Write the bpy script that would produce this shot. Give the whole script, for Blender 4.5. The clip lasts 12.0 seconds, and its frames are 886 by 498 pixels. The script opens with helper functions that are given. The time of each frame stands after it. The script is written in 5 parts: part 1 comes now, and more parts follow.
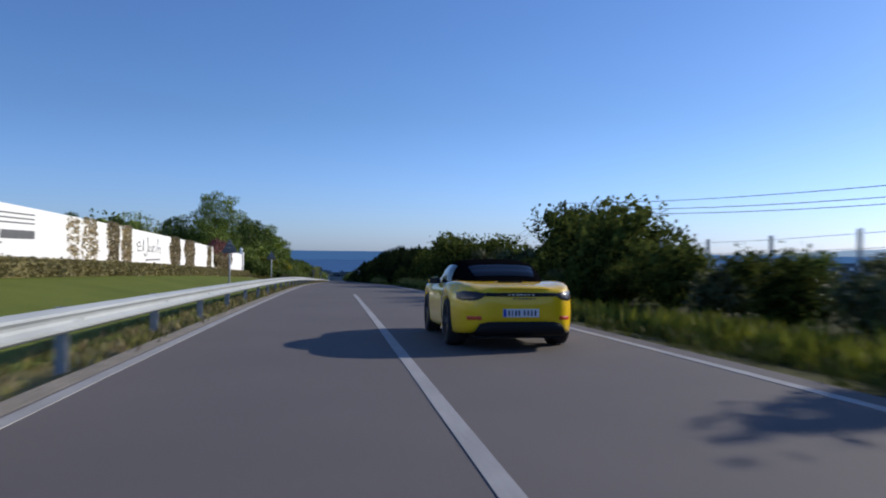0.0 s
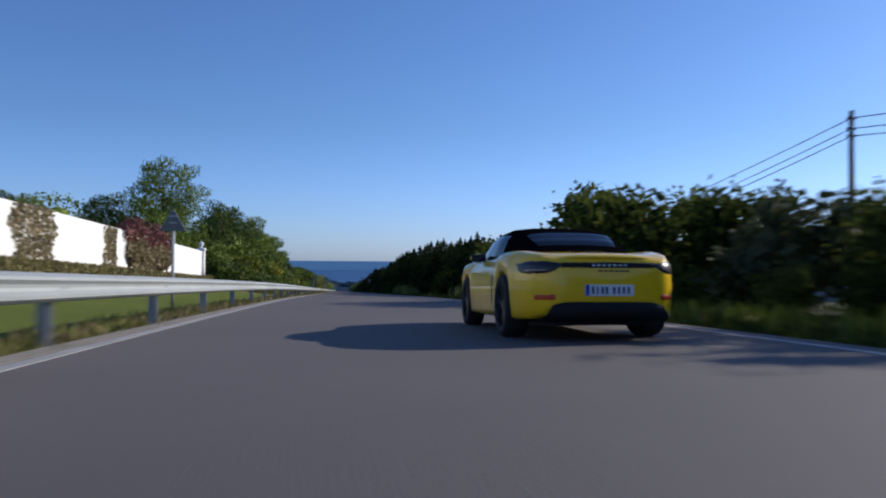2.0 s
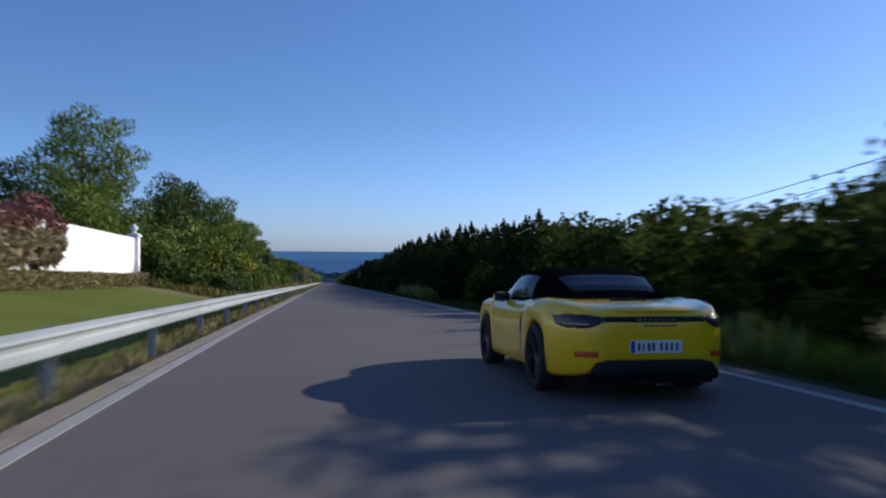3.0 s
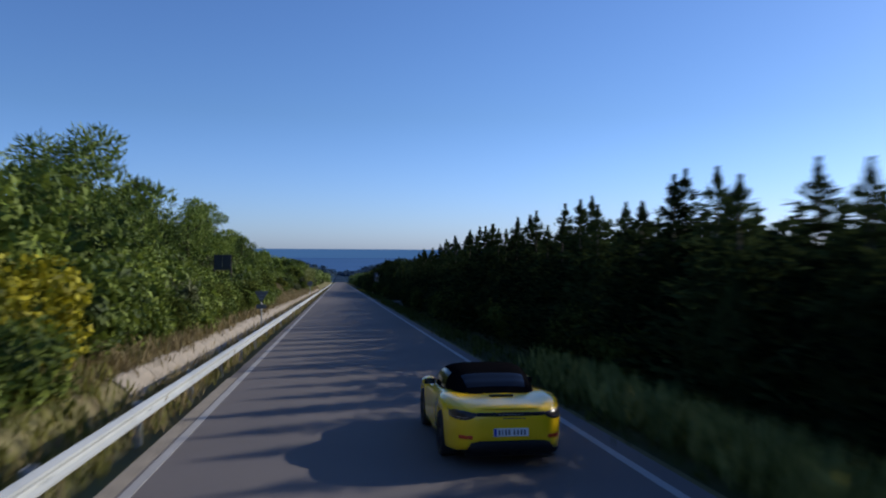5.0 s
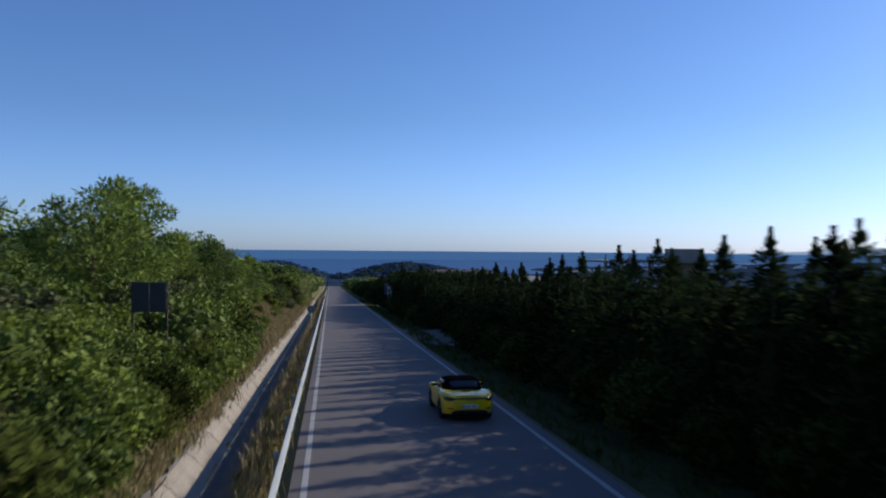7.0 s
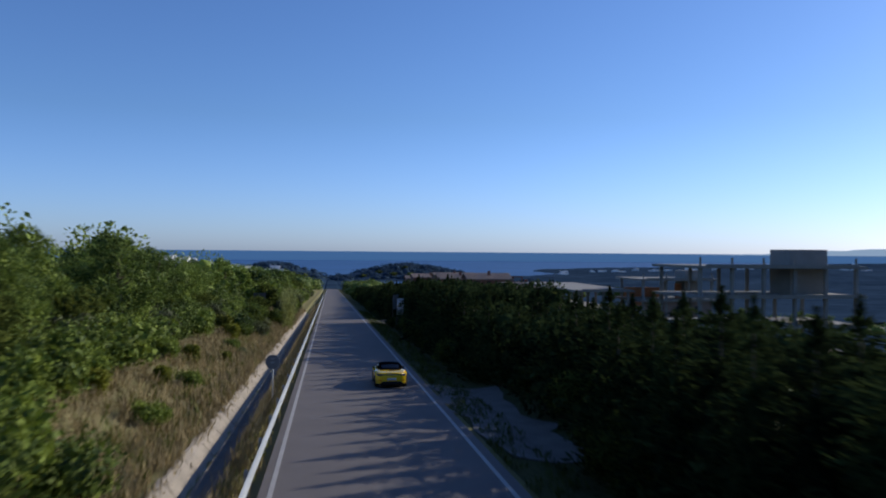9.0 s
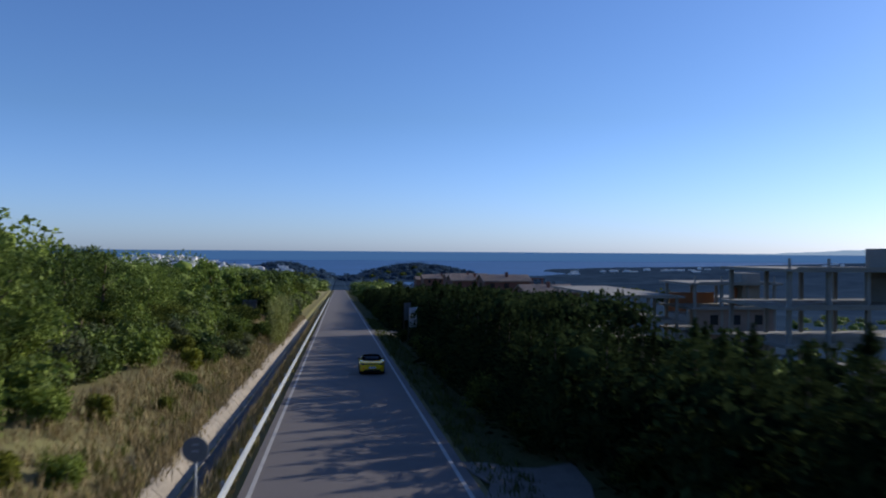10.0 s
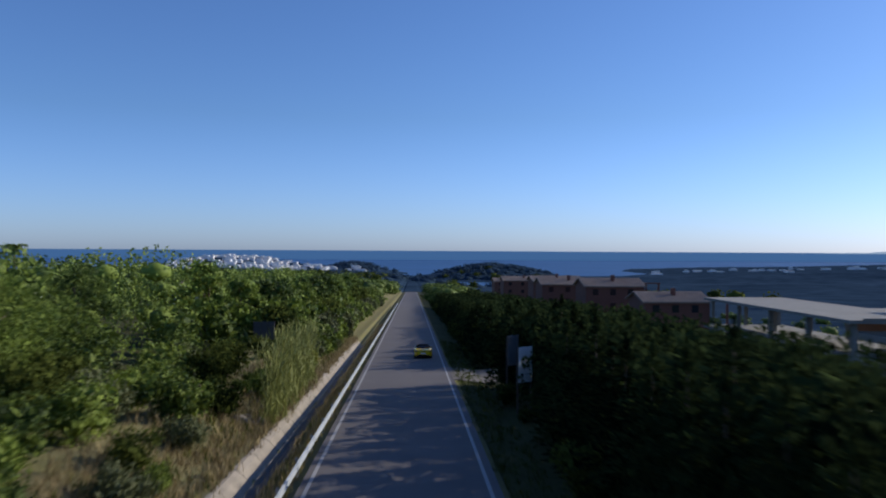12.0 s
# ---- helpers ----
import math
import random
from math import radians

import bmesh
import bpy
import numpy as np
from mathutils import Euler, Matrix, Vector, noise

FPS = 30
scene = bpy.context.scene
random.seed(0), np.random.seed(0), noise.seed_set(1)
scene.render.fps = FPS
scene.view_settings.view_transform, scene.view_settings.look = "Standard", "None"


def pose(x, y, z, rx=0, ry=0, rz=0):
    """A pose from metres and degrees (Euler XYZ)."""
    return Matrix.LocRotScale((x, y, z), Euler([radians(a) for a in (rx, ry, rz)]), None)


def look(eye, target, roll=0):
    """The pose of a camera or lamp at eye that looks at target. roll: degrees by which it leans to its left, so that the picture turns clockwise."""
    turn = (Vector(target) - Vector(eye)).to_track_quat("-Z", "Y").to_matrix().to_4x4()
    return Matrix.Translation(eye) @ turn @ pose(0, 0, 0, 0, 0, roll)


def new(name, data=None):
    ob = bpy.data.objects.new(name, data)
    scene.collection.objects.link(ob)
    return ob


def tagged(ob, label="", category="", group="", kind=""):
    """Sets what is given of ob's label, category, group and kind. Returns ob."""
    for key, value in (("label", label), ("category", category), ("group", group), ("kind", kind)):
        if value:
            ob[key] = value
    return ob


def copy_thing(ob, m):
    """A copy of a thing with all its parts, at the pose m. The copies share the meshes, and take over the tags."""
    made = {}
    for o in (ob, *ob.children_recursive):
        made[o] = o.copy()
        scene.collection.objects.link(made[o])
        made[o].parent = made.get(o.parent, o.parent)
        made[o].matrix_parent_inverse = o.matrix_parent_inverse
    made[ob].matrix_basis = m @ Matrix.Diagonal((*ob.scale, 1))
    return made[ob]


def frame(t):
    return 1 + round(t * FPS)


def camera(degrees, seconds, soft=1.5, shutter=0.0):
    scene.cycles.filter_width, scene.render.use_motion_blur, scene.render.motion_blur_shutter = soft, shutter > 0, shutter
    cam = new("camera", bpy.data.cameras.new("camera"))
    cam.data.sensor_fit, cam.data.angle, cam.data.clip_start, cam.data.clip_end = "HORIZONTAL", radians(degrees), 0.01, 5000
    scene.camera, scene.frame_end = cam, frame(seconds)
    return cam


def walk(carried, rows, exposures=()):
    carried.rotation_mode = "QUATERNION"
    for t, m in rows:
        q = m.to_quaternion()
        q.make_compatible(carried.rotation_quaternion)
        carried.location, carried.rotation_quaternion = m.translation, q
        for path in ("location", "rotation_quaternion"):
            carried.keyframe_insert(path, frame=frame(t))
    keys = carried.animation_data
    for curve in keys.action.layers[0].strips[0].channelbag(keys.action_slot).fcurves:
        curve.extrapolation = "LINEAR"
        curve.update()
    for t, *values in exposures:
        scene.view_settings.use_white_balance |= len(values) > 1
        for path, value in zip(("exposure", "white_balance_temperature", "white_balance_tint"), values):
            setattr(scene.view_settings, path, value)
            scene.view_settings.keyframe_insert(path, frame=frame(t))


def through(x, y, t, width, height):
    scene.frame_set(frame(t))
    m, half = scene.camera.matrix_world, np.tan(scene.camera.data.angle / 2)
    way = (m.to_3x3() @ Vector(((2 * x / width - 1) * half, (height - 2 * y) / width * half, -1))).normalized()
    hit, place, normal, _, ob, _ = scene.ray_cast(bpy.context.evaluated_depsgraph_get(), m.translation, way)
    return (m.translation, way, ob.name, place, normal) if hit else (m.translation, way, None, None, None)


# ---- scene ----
# ---------------------------------------------------------------- ground profile
S0, S1, Y1 = 0.0185, 0.0385, 75.0      # the road's fall at the start, further on, and where it settles
SEA = -45.0


def road_z(y):
    a = min(max(y, 0.0), Y1)
    z = -(S0 * min(y, Y1) + (S1 - S0) * a * a / (2 * Y1) + S1 * min(max(y - Y1, 0.0), 625.0))
    return z - 0.024 * max(y - 700.0, 0.0)


def road_fall(y):
    return S0 + (S1 - S0) * min(max(y / Y1, 0.0), 1.0)


# ---------------------------------------------------------------- camera
# seconds, x, y, height over the road, yaw, pitch, roll
FLIGHT = [
        (0.0, -1.03, -0.00, 1.11, -8.04, 0.21, -0.57),
        (0.5, -1.02, 7.15, 1.01, -8.18, 0.15, -0.45),
        (1.0, -1.08, 15.19, 0.80, -8.19, 0.37, -0.36),
        (1.5, -0.99, 22.95, 0.66, -7.79, 0.65, -0.36),
        (2.0, -1.12, 31.28, 0.57, -7.58, 0.97, -0.42),
        (2.5, -1.31, 39.70, 0.78, -8.09, 0.62, -0.47),
        (3.0, -1.37, 48.80, 1.12, -8.56, 0.27, -0.44),
        (5.0, -0.79, 91.32, 2.60, -7.71, 0.07, -0.36),
        (5.5, -1.15, 99.36, 3.05, -7.75, 0.12, -0.39),
        (6.0, -1.86, 107.24, 3.58, -7.82, 0.12, -0.40),
        (6.5, -2.58, 114.51, 4.04, -8.06, 0.11, -0.40),
        (7.0, -2.79, 120.95, 4.54, -8.39, 0.17, -0.46),
        (7.5, -2.70, 127.48, 4.86, -8.51, 0.19, -0.55),
        (9.5, -1.25, 160.21, 6.12, -8.24, 0.23, -0.36),
        (10.0, -0.69, 167.94, 6.42, -7.73, 0.21, -0.41),
        (10.5, -0.13, 175.82, 6.80, -6.72, 0.20, -0.40),
        (11.0, 0.35, 184.56, 7.12, -4.92, 0.18, -0.33),
        (11.5, 0.46, 194.04, 7.30, -3.42, 0.16, -0.30),
        (12.0, 0.44, 204.14, 7.52, -2.31, 0.15, -0.31),
]
cam = camera(60.0, 12.0, soft=2.0, shutter=0.5)
walk(cam, [(t, pose(x, y, road_z(y) + h, 90 + p, r, w)) for t, x, y, h, w, p, r in FLIGHT])

# ---------------------------------------------------------------- light
SUN_EL, SUN_AZ = 22.8, 70.0            # degrees; azimuth from +y towards +x
world = bpy.data.worlds.new("sky")
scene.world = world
world.use_nodes = True
wn = world.node_tree.nodes
sky = wn.new("ShaderNodeTexSky")
sky.sky_type, sky.sun_disc = "NISHITA", False
sky.sun_elevation, sky.sun_rotation = radians(SUN_EL), radians(SUN_AZ)
sky.altitude, sky.air_density, sky.dust_density, sky.ozone_density = 50, 1.0, 0.55, 3.5
wn["Background"].inputs["Strength"].default_value = 0.101
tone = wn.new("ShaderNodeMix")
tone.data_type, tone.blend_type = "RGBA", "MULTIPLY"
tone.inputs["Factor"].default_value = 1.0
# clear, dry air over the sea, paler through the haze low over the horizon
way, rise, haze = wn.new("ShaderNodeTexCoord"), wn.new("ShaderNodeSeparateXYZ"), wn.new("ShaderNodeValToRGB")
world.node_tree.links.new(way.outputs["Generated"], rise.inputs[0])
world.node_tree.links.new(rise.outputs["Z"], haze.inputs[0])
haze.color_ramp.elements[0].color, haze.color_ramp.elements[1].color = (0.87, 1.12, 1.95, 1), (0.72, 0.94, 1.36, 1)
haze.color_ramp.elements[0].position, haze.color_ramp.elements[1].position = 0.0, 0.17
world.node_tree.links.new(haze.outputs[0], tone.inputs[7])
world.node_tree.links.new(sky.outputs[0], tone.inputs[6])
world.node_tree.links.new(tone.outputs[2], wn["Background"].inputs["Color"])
lamp = bpy.data.lights.new("sun", "SUN")
lamp.energy, lamp.angle, lamp.color = 4.25, radians(0.55), (1.0, 0.93, 0.82)
sun = new("sun", lamp)
ce, se = math.cos(radians(SUN_EL)), math.sin(radians(SUN_EL))
sun_way = Vector((ce * math.sin(radians(SUN_AZ)), ce * math.cos(radians(SUN_AZ)), se))
sun.matrix_world = look(sun_way * 50, (0, 0, 0))
scene.view_settings.exposure = 0.0


# ---------------------------------------------------------------- materials
def material(name, base, rough=0.8, metal=0.0, vary=0.25, scale=3.0, fine=40.0, bump=0.2, island=0.0, coat=0.0,
             spec=0.5, tint=None, translucent=0.0, stretch=(1, 1, 1), obj_random=0.0):
    """A surface with colour that varies at two scales, and a fine relief."""
    m = bpy.data.materials.new(name)
    m.use_nodes = True
    nt = m.node_tree
    nd, ln = nt.nodes, nt.links
    b = nd["Principled BSDF"]
    b.inputs["Roughness"].default_value, b.inputs["Metallic"].default_value = rough, metal
    b.inputs["Specular IOR Level"].default_value = spec
    b.inputs["Coat Weight"].default_value, b.inputs["Coat Roughness"].default_value = coat, 0.03
    co = nd.new("ShaderNodeTexCoord")
    mp = nd.new("ShaderNodeMapping")
    mp.inputs["Scale"].default_value = stretch
    ln.new(co.outputs["Object"], mp.inputs["Vector"])
    n1, n2 = nd.new("ShaderNodeTexNoise"), nd.new("ShaderNodeTexNoise")
    for n, s in ((n1, scale), (n2, fine)):
        n.inputs["Scale"].default_value, n.inputs["Detail"].default_value = s, 4
        ln.new(mp.outputs[0], n.inputs["Vector"])
    mix = nd.new("ShaderNodeMath")
    mix.operation = "MULTIPLY_ADD"
    mix.inputs[1].default_value = 0.55
    ln.new(n2.outputs["Fac"], mix.inputs[0])
    half = nd.new("ShaderNodeMath")
    half.operation = "MULTIPLY"
    half.inputs[1].default_value = 0.45
    ln.new(n1.outputs["Fac"], half.inputs[0])
    ln.new(half.outputs[0], mix.inputs[2])
    fac = mix.outputs[0]
    for amount, src in ((island, "Random Per Island"), (obj_random, "Random")):
        if not amount:
            continue
        src = (nd.new("ShaderNodeNewGeometry") if src != "Random" else nd.new("ShaderNodeObjectInfo")).outputs[src]
        add = nd.new("ShaderNodeMath")
        add.operation = "MULTIPLY_ADD"
        add.inputs[1].default_value = amount
        ln.new(src, add.inputs[0])
        ln.new(fac, add.inputs[2])
        sub = nd.new("ShaderNodeMath")
        sub.operation = "SUBTRACT"
        sub.inputs[1].default_value = amount / 2
        ln.new(add.outputs[0], sub.inputs[0])
        fac = sub.outputs[0]
    ramp = nd.new("ShaderNodeValToRGB")
    c = Vector(base)
    d = Vector(tint) if tint else c * (1 + vary)
    e0, e1 = ramp.color_ramp.elements
    e0.position, e1.position = 0.3, 0.7
    e0.color, e1.color = (*(c * (1 - vary)), 1), (*d, 1)
    ln.new(fac, ramp.inputs[0])
    ln.new(ramp.outputs[0], b.inputs["Base Color"])
    if bump:
        bp = nd.new("ShaderNodeBump")
        bp.inputs["Strength"].default_value, bp.inputs["Distance"].default_value = bump, 0.02
        ln.new(n2.outputs["Fac"], bp.inputs["Height"])
        ln.new(bp.outputs[0], b.inputs["Normal"])
    if translucent:
        tr = nd.new("ShaderNodeBsdfTranslucent")
        ln.new(ramp.outputs[0], tr.inputs["Color"])
        ms = nd.new("ShaderNodeMixShader")
        ms.inputs[0].default_value = translucent
        ln.new(b.outputs[0], ms.inputs[1])
        ln.new(tr.outputs[0], ms.inputs[2])
        ln.new(ms.outputs[0], nd["Material Output"].inputs["Surface"])
    return m


M_ASPHALT = material("asphalt", (0.116, 0.101, 0.096), 0.85, vary=0.18, scale=0.35, fine=60, bump=0.3)
M_LINE = material("road_paint", (0.33, 0.32, 0.31), 0.7, vary=0.25, scale=1.2, fine=25, bump=0.15)
M_SOIL = material("dry_soil", (0.28, 0.22, 0.14), 0.95, vary=0.4, scale=0.4, fine=9, tint=(0.20, 0.20, 0.075), bump=0.8, spec=0.05)
M_SCRUB = material("scrub_ground", (0.05, 0.062, 0.022), 0.95, vary=0.4, scale=0.15, fine=4, tint=(0.10, 0.095, 0.04), bump=0.8, spec=0.05)
M_LAWN = material("lawn", (0.125, 0.15, 0.032), 0.9, vary=0.25, scale=0.3, fine=25, bump=0.6, spec=0.05)
# distance haze is put into this land's blue base colour
M_VALLEY = material("haze_blue_land", (0.020, 0.042, 0.075), 0.95, vary=0.4, scale=0.010, fine=0.05, tint=(0.042, 0.072, 0.110), bump=0.0, spec=0.0)
M_STEEL = material("galvanised_steel", (0.37, 0.39, 0.39), 0.6, 0.15, vary=0.12, scale=2, fine=30, bump=0.05, obj_random=0.25)
M_POST = material("weathered_steel", (0.34, 0.36, 0.38), 0.6, 0.3, vary=0.2, scale=4, fine=30, bump=0.1)
M_CONCRETE = material("pale_concrete", (0.28, 0.24, 0.19), 0.9, vary=0.35, scale=1.2, fine=14, bump=0.4)
M_WHITE = material("white_render", (0.80, 0.79, 0.77), 0.85, vary=0.05, scale=0.8, fine=20, bump=0.15)
M_BARK = material("bark", (0.12, 0.085, 0.06), 0.95, vary=0.35, scale=4, fine=18, bump=0.8, stretch=(1, 1, 0.3))


def leafy(name, base, tint, vary=0.4, island=0.36, rough=0.65, through=0.22, spec=0.2):
    return material(name, base, rough, vary=vary, scale=0.9, fine=5, bump=0, island=island, tint=tint, translucent=through, spec=spec, obj_random=0.3)


M_PINE = leafy("pine_needles", (0.060, 0.105, 0.023), (0.215, 0.280, 0.050))
M_BUSH = leafy("bush_leaves", (0.058, 0.100, 0.020), (0.210, 0.270, 0.044))
M_OLIVE = leafy("olive_leaves", (0.07, 0.085, 0.035), (0.15, 0.165, 0.07))
M_YELLOWISH = leafy("yellow_green_leaves", (0.11, 0.13, 0.02), (0.26, 0.27, 0.03))
M_BROOM = leafy("yellow_broom_blossom", (0.20, 0.20, 0.02), (0.52, 0.46, 0.03))
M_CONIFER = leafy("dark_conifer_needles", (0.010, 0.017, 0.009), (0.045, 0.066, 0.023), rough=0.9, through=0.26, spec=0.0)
# bush leaves with the shade of their backlit side put into the colour
M_SHADY_BUSH = leafy("shade_darkened_bush_leaves", (0.030, 0.046, 0.013), (0.115, 0.138, 0.032), rough=0.85, through=0.36, spec=0.0)
M_GRASS = leafy("verge_grass", (0.10, 0.13, 0.022), (0.27, 0.25, 0.07))
# verge grass with the hedge's shade put into its colour
M_SHADY_GRASS = leafy("shade_darkened_grass", (0.032, 0.050, 0.012), (0.095, 0.115, 0.026), spec=0.08)
M_STRAW = leafy("dry_grass", (0.24, 0.18, 0.085), (0.42, 0.33, 0.17))
M_REED = leafy("reed_leaves", (0.16, 0.19, 0.045), (0.32, 0.33, 0.10))
M_VINE = leafy("dry_vine_leaves", (0.32, 0.25, 0.14), (0.50, 0.41, 0.25), through=0.3)
M_BOUGAIN = leafy("purple_bracts", (0.16, 0.075, 0.06), (0.28, 0.11, 0.10))


# ---------------------------------------------------------------- mesh helpers
def mesh_of(name, verts, faces, mats, index=None, smooth=False):
    me = bpy.data.meshes.new(name)
    me.from_pydata([tuple(v) for v in verts], [], [tuple(f) for f in faces])
    for m in (mats if isinstance(mats, (list, tuple)) else [mats]):
        me.materials.append(m)
    if index is not None:
        me.polygons.foreach_set("material_index", index)
    if smooth:
        me.polygons.foreach_set("use_smooth", [True] * len(me.polygons))
    me.update()
    return me


def put(name, me, parent=None, m=None, label=""):
    ob = new(name, me)
    if parent:
        ob.parent = parent
    if m is not None:
        ob.matrix_basis = m
    if label:
        ob["label"] = label
    return ob


def part(name, bm, mat, parent, label="", smooth=False, m=None):
    me = bpy.data.meshes.new(name)
    bm.to_mesh(me)
    bm.free()
    for x in (mat if isinstance(mat, (list, tuple)) else [mat]):
        me.materials.append(x)
    if smooth:
        me.polygons.foreach_set("use_smooth", [True] * len(me.polygons))
    return put(name, me, parent, m, label)


def box(bm, x0, x1, y0, y1, z0, z1, bevel=0.0):
    r = bmesh.ops.create_cube(bm, size=1.0)
    for v in r["verts"]:
        v.co = Vector(((x0 + x1) / 2 + v.co.x * (x1 - x0), (y0 + y1) / 2 + v.co.y * (y1 - y0), (z0 + z1) / 2 + v.co.z * (z1 - z0)))
    if bevel:
        es = list({e for v in r["verts"] for e in v.link_edges})
        bmesh.ops.bevel(bm, geom=es, offset=bevel, segments=2, affect="EDGES")
    return bm


def boxed(x0, x1, y0, y1, z0, z1, bevel=0.0):
    return box(bmesh.new(), x0, x1, y0, y1, z0, z1, bevel)


def tube(bm, pts, radii, sides=8, cap=True):
    """A tapered tube along points."""
    rings = []
    for i, p in enumerate(pts):
        p = Vector(p)
        d = (Vector(pts[min(i + 1, len(pts) - 1)]) - Vector(pts[max(i - 1, 0)])).normalized()
        a = d.orthogonal().normalized()
        b = d.cross(a)
        rings.append([bm.verts.new(p + radii[i] * (a * math.cos(k * math.tau / sides) + b * math.sin(k * math.tau / sides))) for k in range(sides)])
    for r, s in zip(rings, rings[1:]):
        for k in range(sides):
            bm.faces.new((r[k], r[(k + 1) % sides], s[(k + 1) % sides], s[k]))
    if cap:
        bm.faces.new(rings[0][::-1])
        bm.faces.new(rings[-1])
    return bm


def smoothstep(a, b, x):
    t = min(max((x - a) / (b - a), 0.0), 1.0)
    return t * t * (3 - 2 * t)


# ---------------------------------------------------------------- terrain
def ground_z(x, y):
    r = road_z(min(y, 2600))
    n = noise.noise(Vector((x * 0.11, y * 0.11, 0.3)))
    d = smoothstep(88, 108, y)
    if x < 0:
        lawn = -0.12 + 0.92 * smoothstep(-4.6, -12.5, x)
        k = -x
        ditch = -0.10 - 0.55 * smoothstep(4.6, 5.5, k) + 0.68 * smoothstep(5.6, 6.45, k) + 1.5 * smoothstep(7.2, 11.5, k)
        z = r + lawn * (1 - d) + ditch * d + 0.045 * max(min(k - 12, 90), 0) * smoothstep(0, 200, y)
        z += 0.18 * n * smoothstep(7, 10, k) * d
    else:
        z = r - 0.10 - 0.25 * smoothstep(4.2, 6.0, x) + 0.25 * smoothstep(6.5, 8.5, x)
        z += 0.12 * n * smoothstep(4.5, 7, x)
        z -= 6.5 * smoothstep(14, 60, x) * smoothstep(40, 160, y) + 0.0
        z -= max(0.0, z + 33.0) * smoothstep(75, 330, x) * smoothstep(120, 320, y)
    if abs(x) < 3.95 and y < 700:
        z = r - 0.07
    if y > 500 or abs(x) > 250:
        far = smoothstep(500, 1000, math.hypot(x, y))
        roll = noise.noise(Vector((x * 0.0021, y * 0.0021, 4.2))) * 9 + noise.noise(Vector((x * 0.008, y * 0.008, 1.2))) * 3
        z += far * roll * smoothstep(60, 200, abs(x))
        # the headlands and the low hills along the coast
        for cx, cy, rx, ry, h in ((135, 1500, 105, 130, 22), (-118, 1760, 75, 120, 21), (-330, 1620, 190, 200, 33), (900, 1500, 500, 320, 17),
                                  (1500, 1900, 700, 500, 26), (700, 900, 330, 200, 7)):
            q = ((x - cx) / rx) ** 2 + ((y - cy) / ry) ** 2
            if q < 4:
                z = max(z, -47 + (h + 2) * math.exp(-q * 1.1) + 1.5 * noise.noise(Vector((x * 0.03, y * 0.03, 0)))) if q < 2.6 else z
        coast = 1430 + 0.42 * max(x, 0) + 0.25 * max(-x, 0) + 60 * noise.noise(Vector((x * 0.004, 0, 2)))
        inside = any(((x - cx) / rx) ** 2 + ((y - cy) / ry) ** 2 < 2.2 for cx, cy, rx, ry in ((135, 1500, 105, 130), (-118, 1760, 75, 120), (-330, 1620, 190, 200), (1500, 1900, 700, 500)))
        if y > coast and not inside:
            z = min(z, SEA - 3)
    return z


def build_ground():
    xs = [-4800, -3500, -2400, -1600, -1100, -800] + list(range(-640, -160, 40)) + [-160, -125, -100, -80, -62, -48, -36, -28, -22, -18, -15.5, -14, -13, -12.4,
          -11.6, -11, -10, -9, -8, -7.2, -6.7, -6.45, -6.2, -5.9, -5.55, -5.2, -4.9, -4.6, -4.3, -3.96, -3.94, 3.94, 3.96, 4.3, 4.8, 5.4, 6, 6.6, 7.3,
          8.2, 10, 12, 15, 20, 26, 34, 44, 56, 70, 90, 115, 150] + list(range(190, 1000, 45)) + list(range(1000, 2200, 100)) + [2300, 2600, 3000, 3400, 4000, 4800]
    ys = [-4800, -2500, -1200, -500, -200] + list(range(-100, 440, 4)) + list(range(440, 720, 14)) + list(range(720, 2000, 36)) + list(range(2000, 3400, 120)) + [3500, 4000, 4800]
    vs = [(x, y, ground_z(x, y)) for y in ys for x in xs]
    fs, ix, w = [], [], len(xs)
    for j in range(len(ys) - 1):
        for i in range(w - 1):
            fs.append((j * w + i, j * w + i + 1, (j + 1) * w + i + 1, (j + 1) * w + i))
            x, y = (xs[i] + xs[i + 1]) / 2, (ys[j] + ys[j + 1]) / 2
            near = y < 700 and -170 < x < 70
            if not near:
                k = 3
            elif x < -4.6 and -100 < y < 90 and x > -12.5:
                k = 2
            elif x < -3.9 and x > -13 and y > 88:
                k = 1
            elif -5.2 < x < 3.9:
                k = 1
            else:
                k = 0
            ix.append(k)
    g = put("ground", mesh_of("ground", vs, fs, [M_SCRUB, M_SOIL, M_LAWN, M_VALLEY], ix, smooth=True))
    tagged(g, "sloping ground with lawn, dry bank and scrub down to the coast", "ground", kind="structure")


def strip(name, x0, x1, y0, y1, lift, mat, step=4.0, parent=None):
    n = max(1, int(round((y1 - y0) / step)))
    vs, fs = [], []
    for i in range(n + 1):
        y = y0 + (y1 - y0) * i / n
        z = road_z(y) + lift
        vs += [(x0, y, z), (x1, y, z), (x1, y, z - 0.12), (x0, y, z - 0.12)]
    for i in range(n):
        a = i * 4
        for k in range(4):
            fs.append((a + k, a + 4 + k, a + 4 + (k + 1) % 4, a + (k + 1) % 4))
    fs += [(0, 1, 2, 3), (n * 4 + 3, n * 4 + 2, n * 4 + 1, n * 4)]
    return put(name, mesh_of(name, vs, fs, mat), parent)


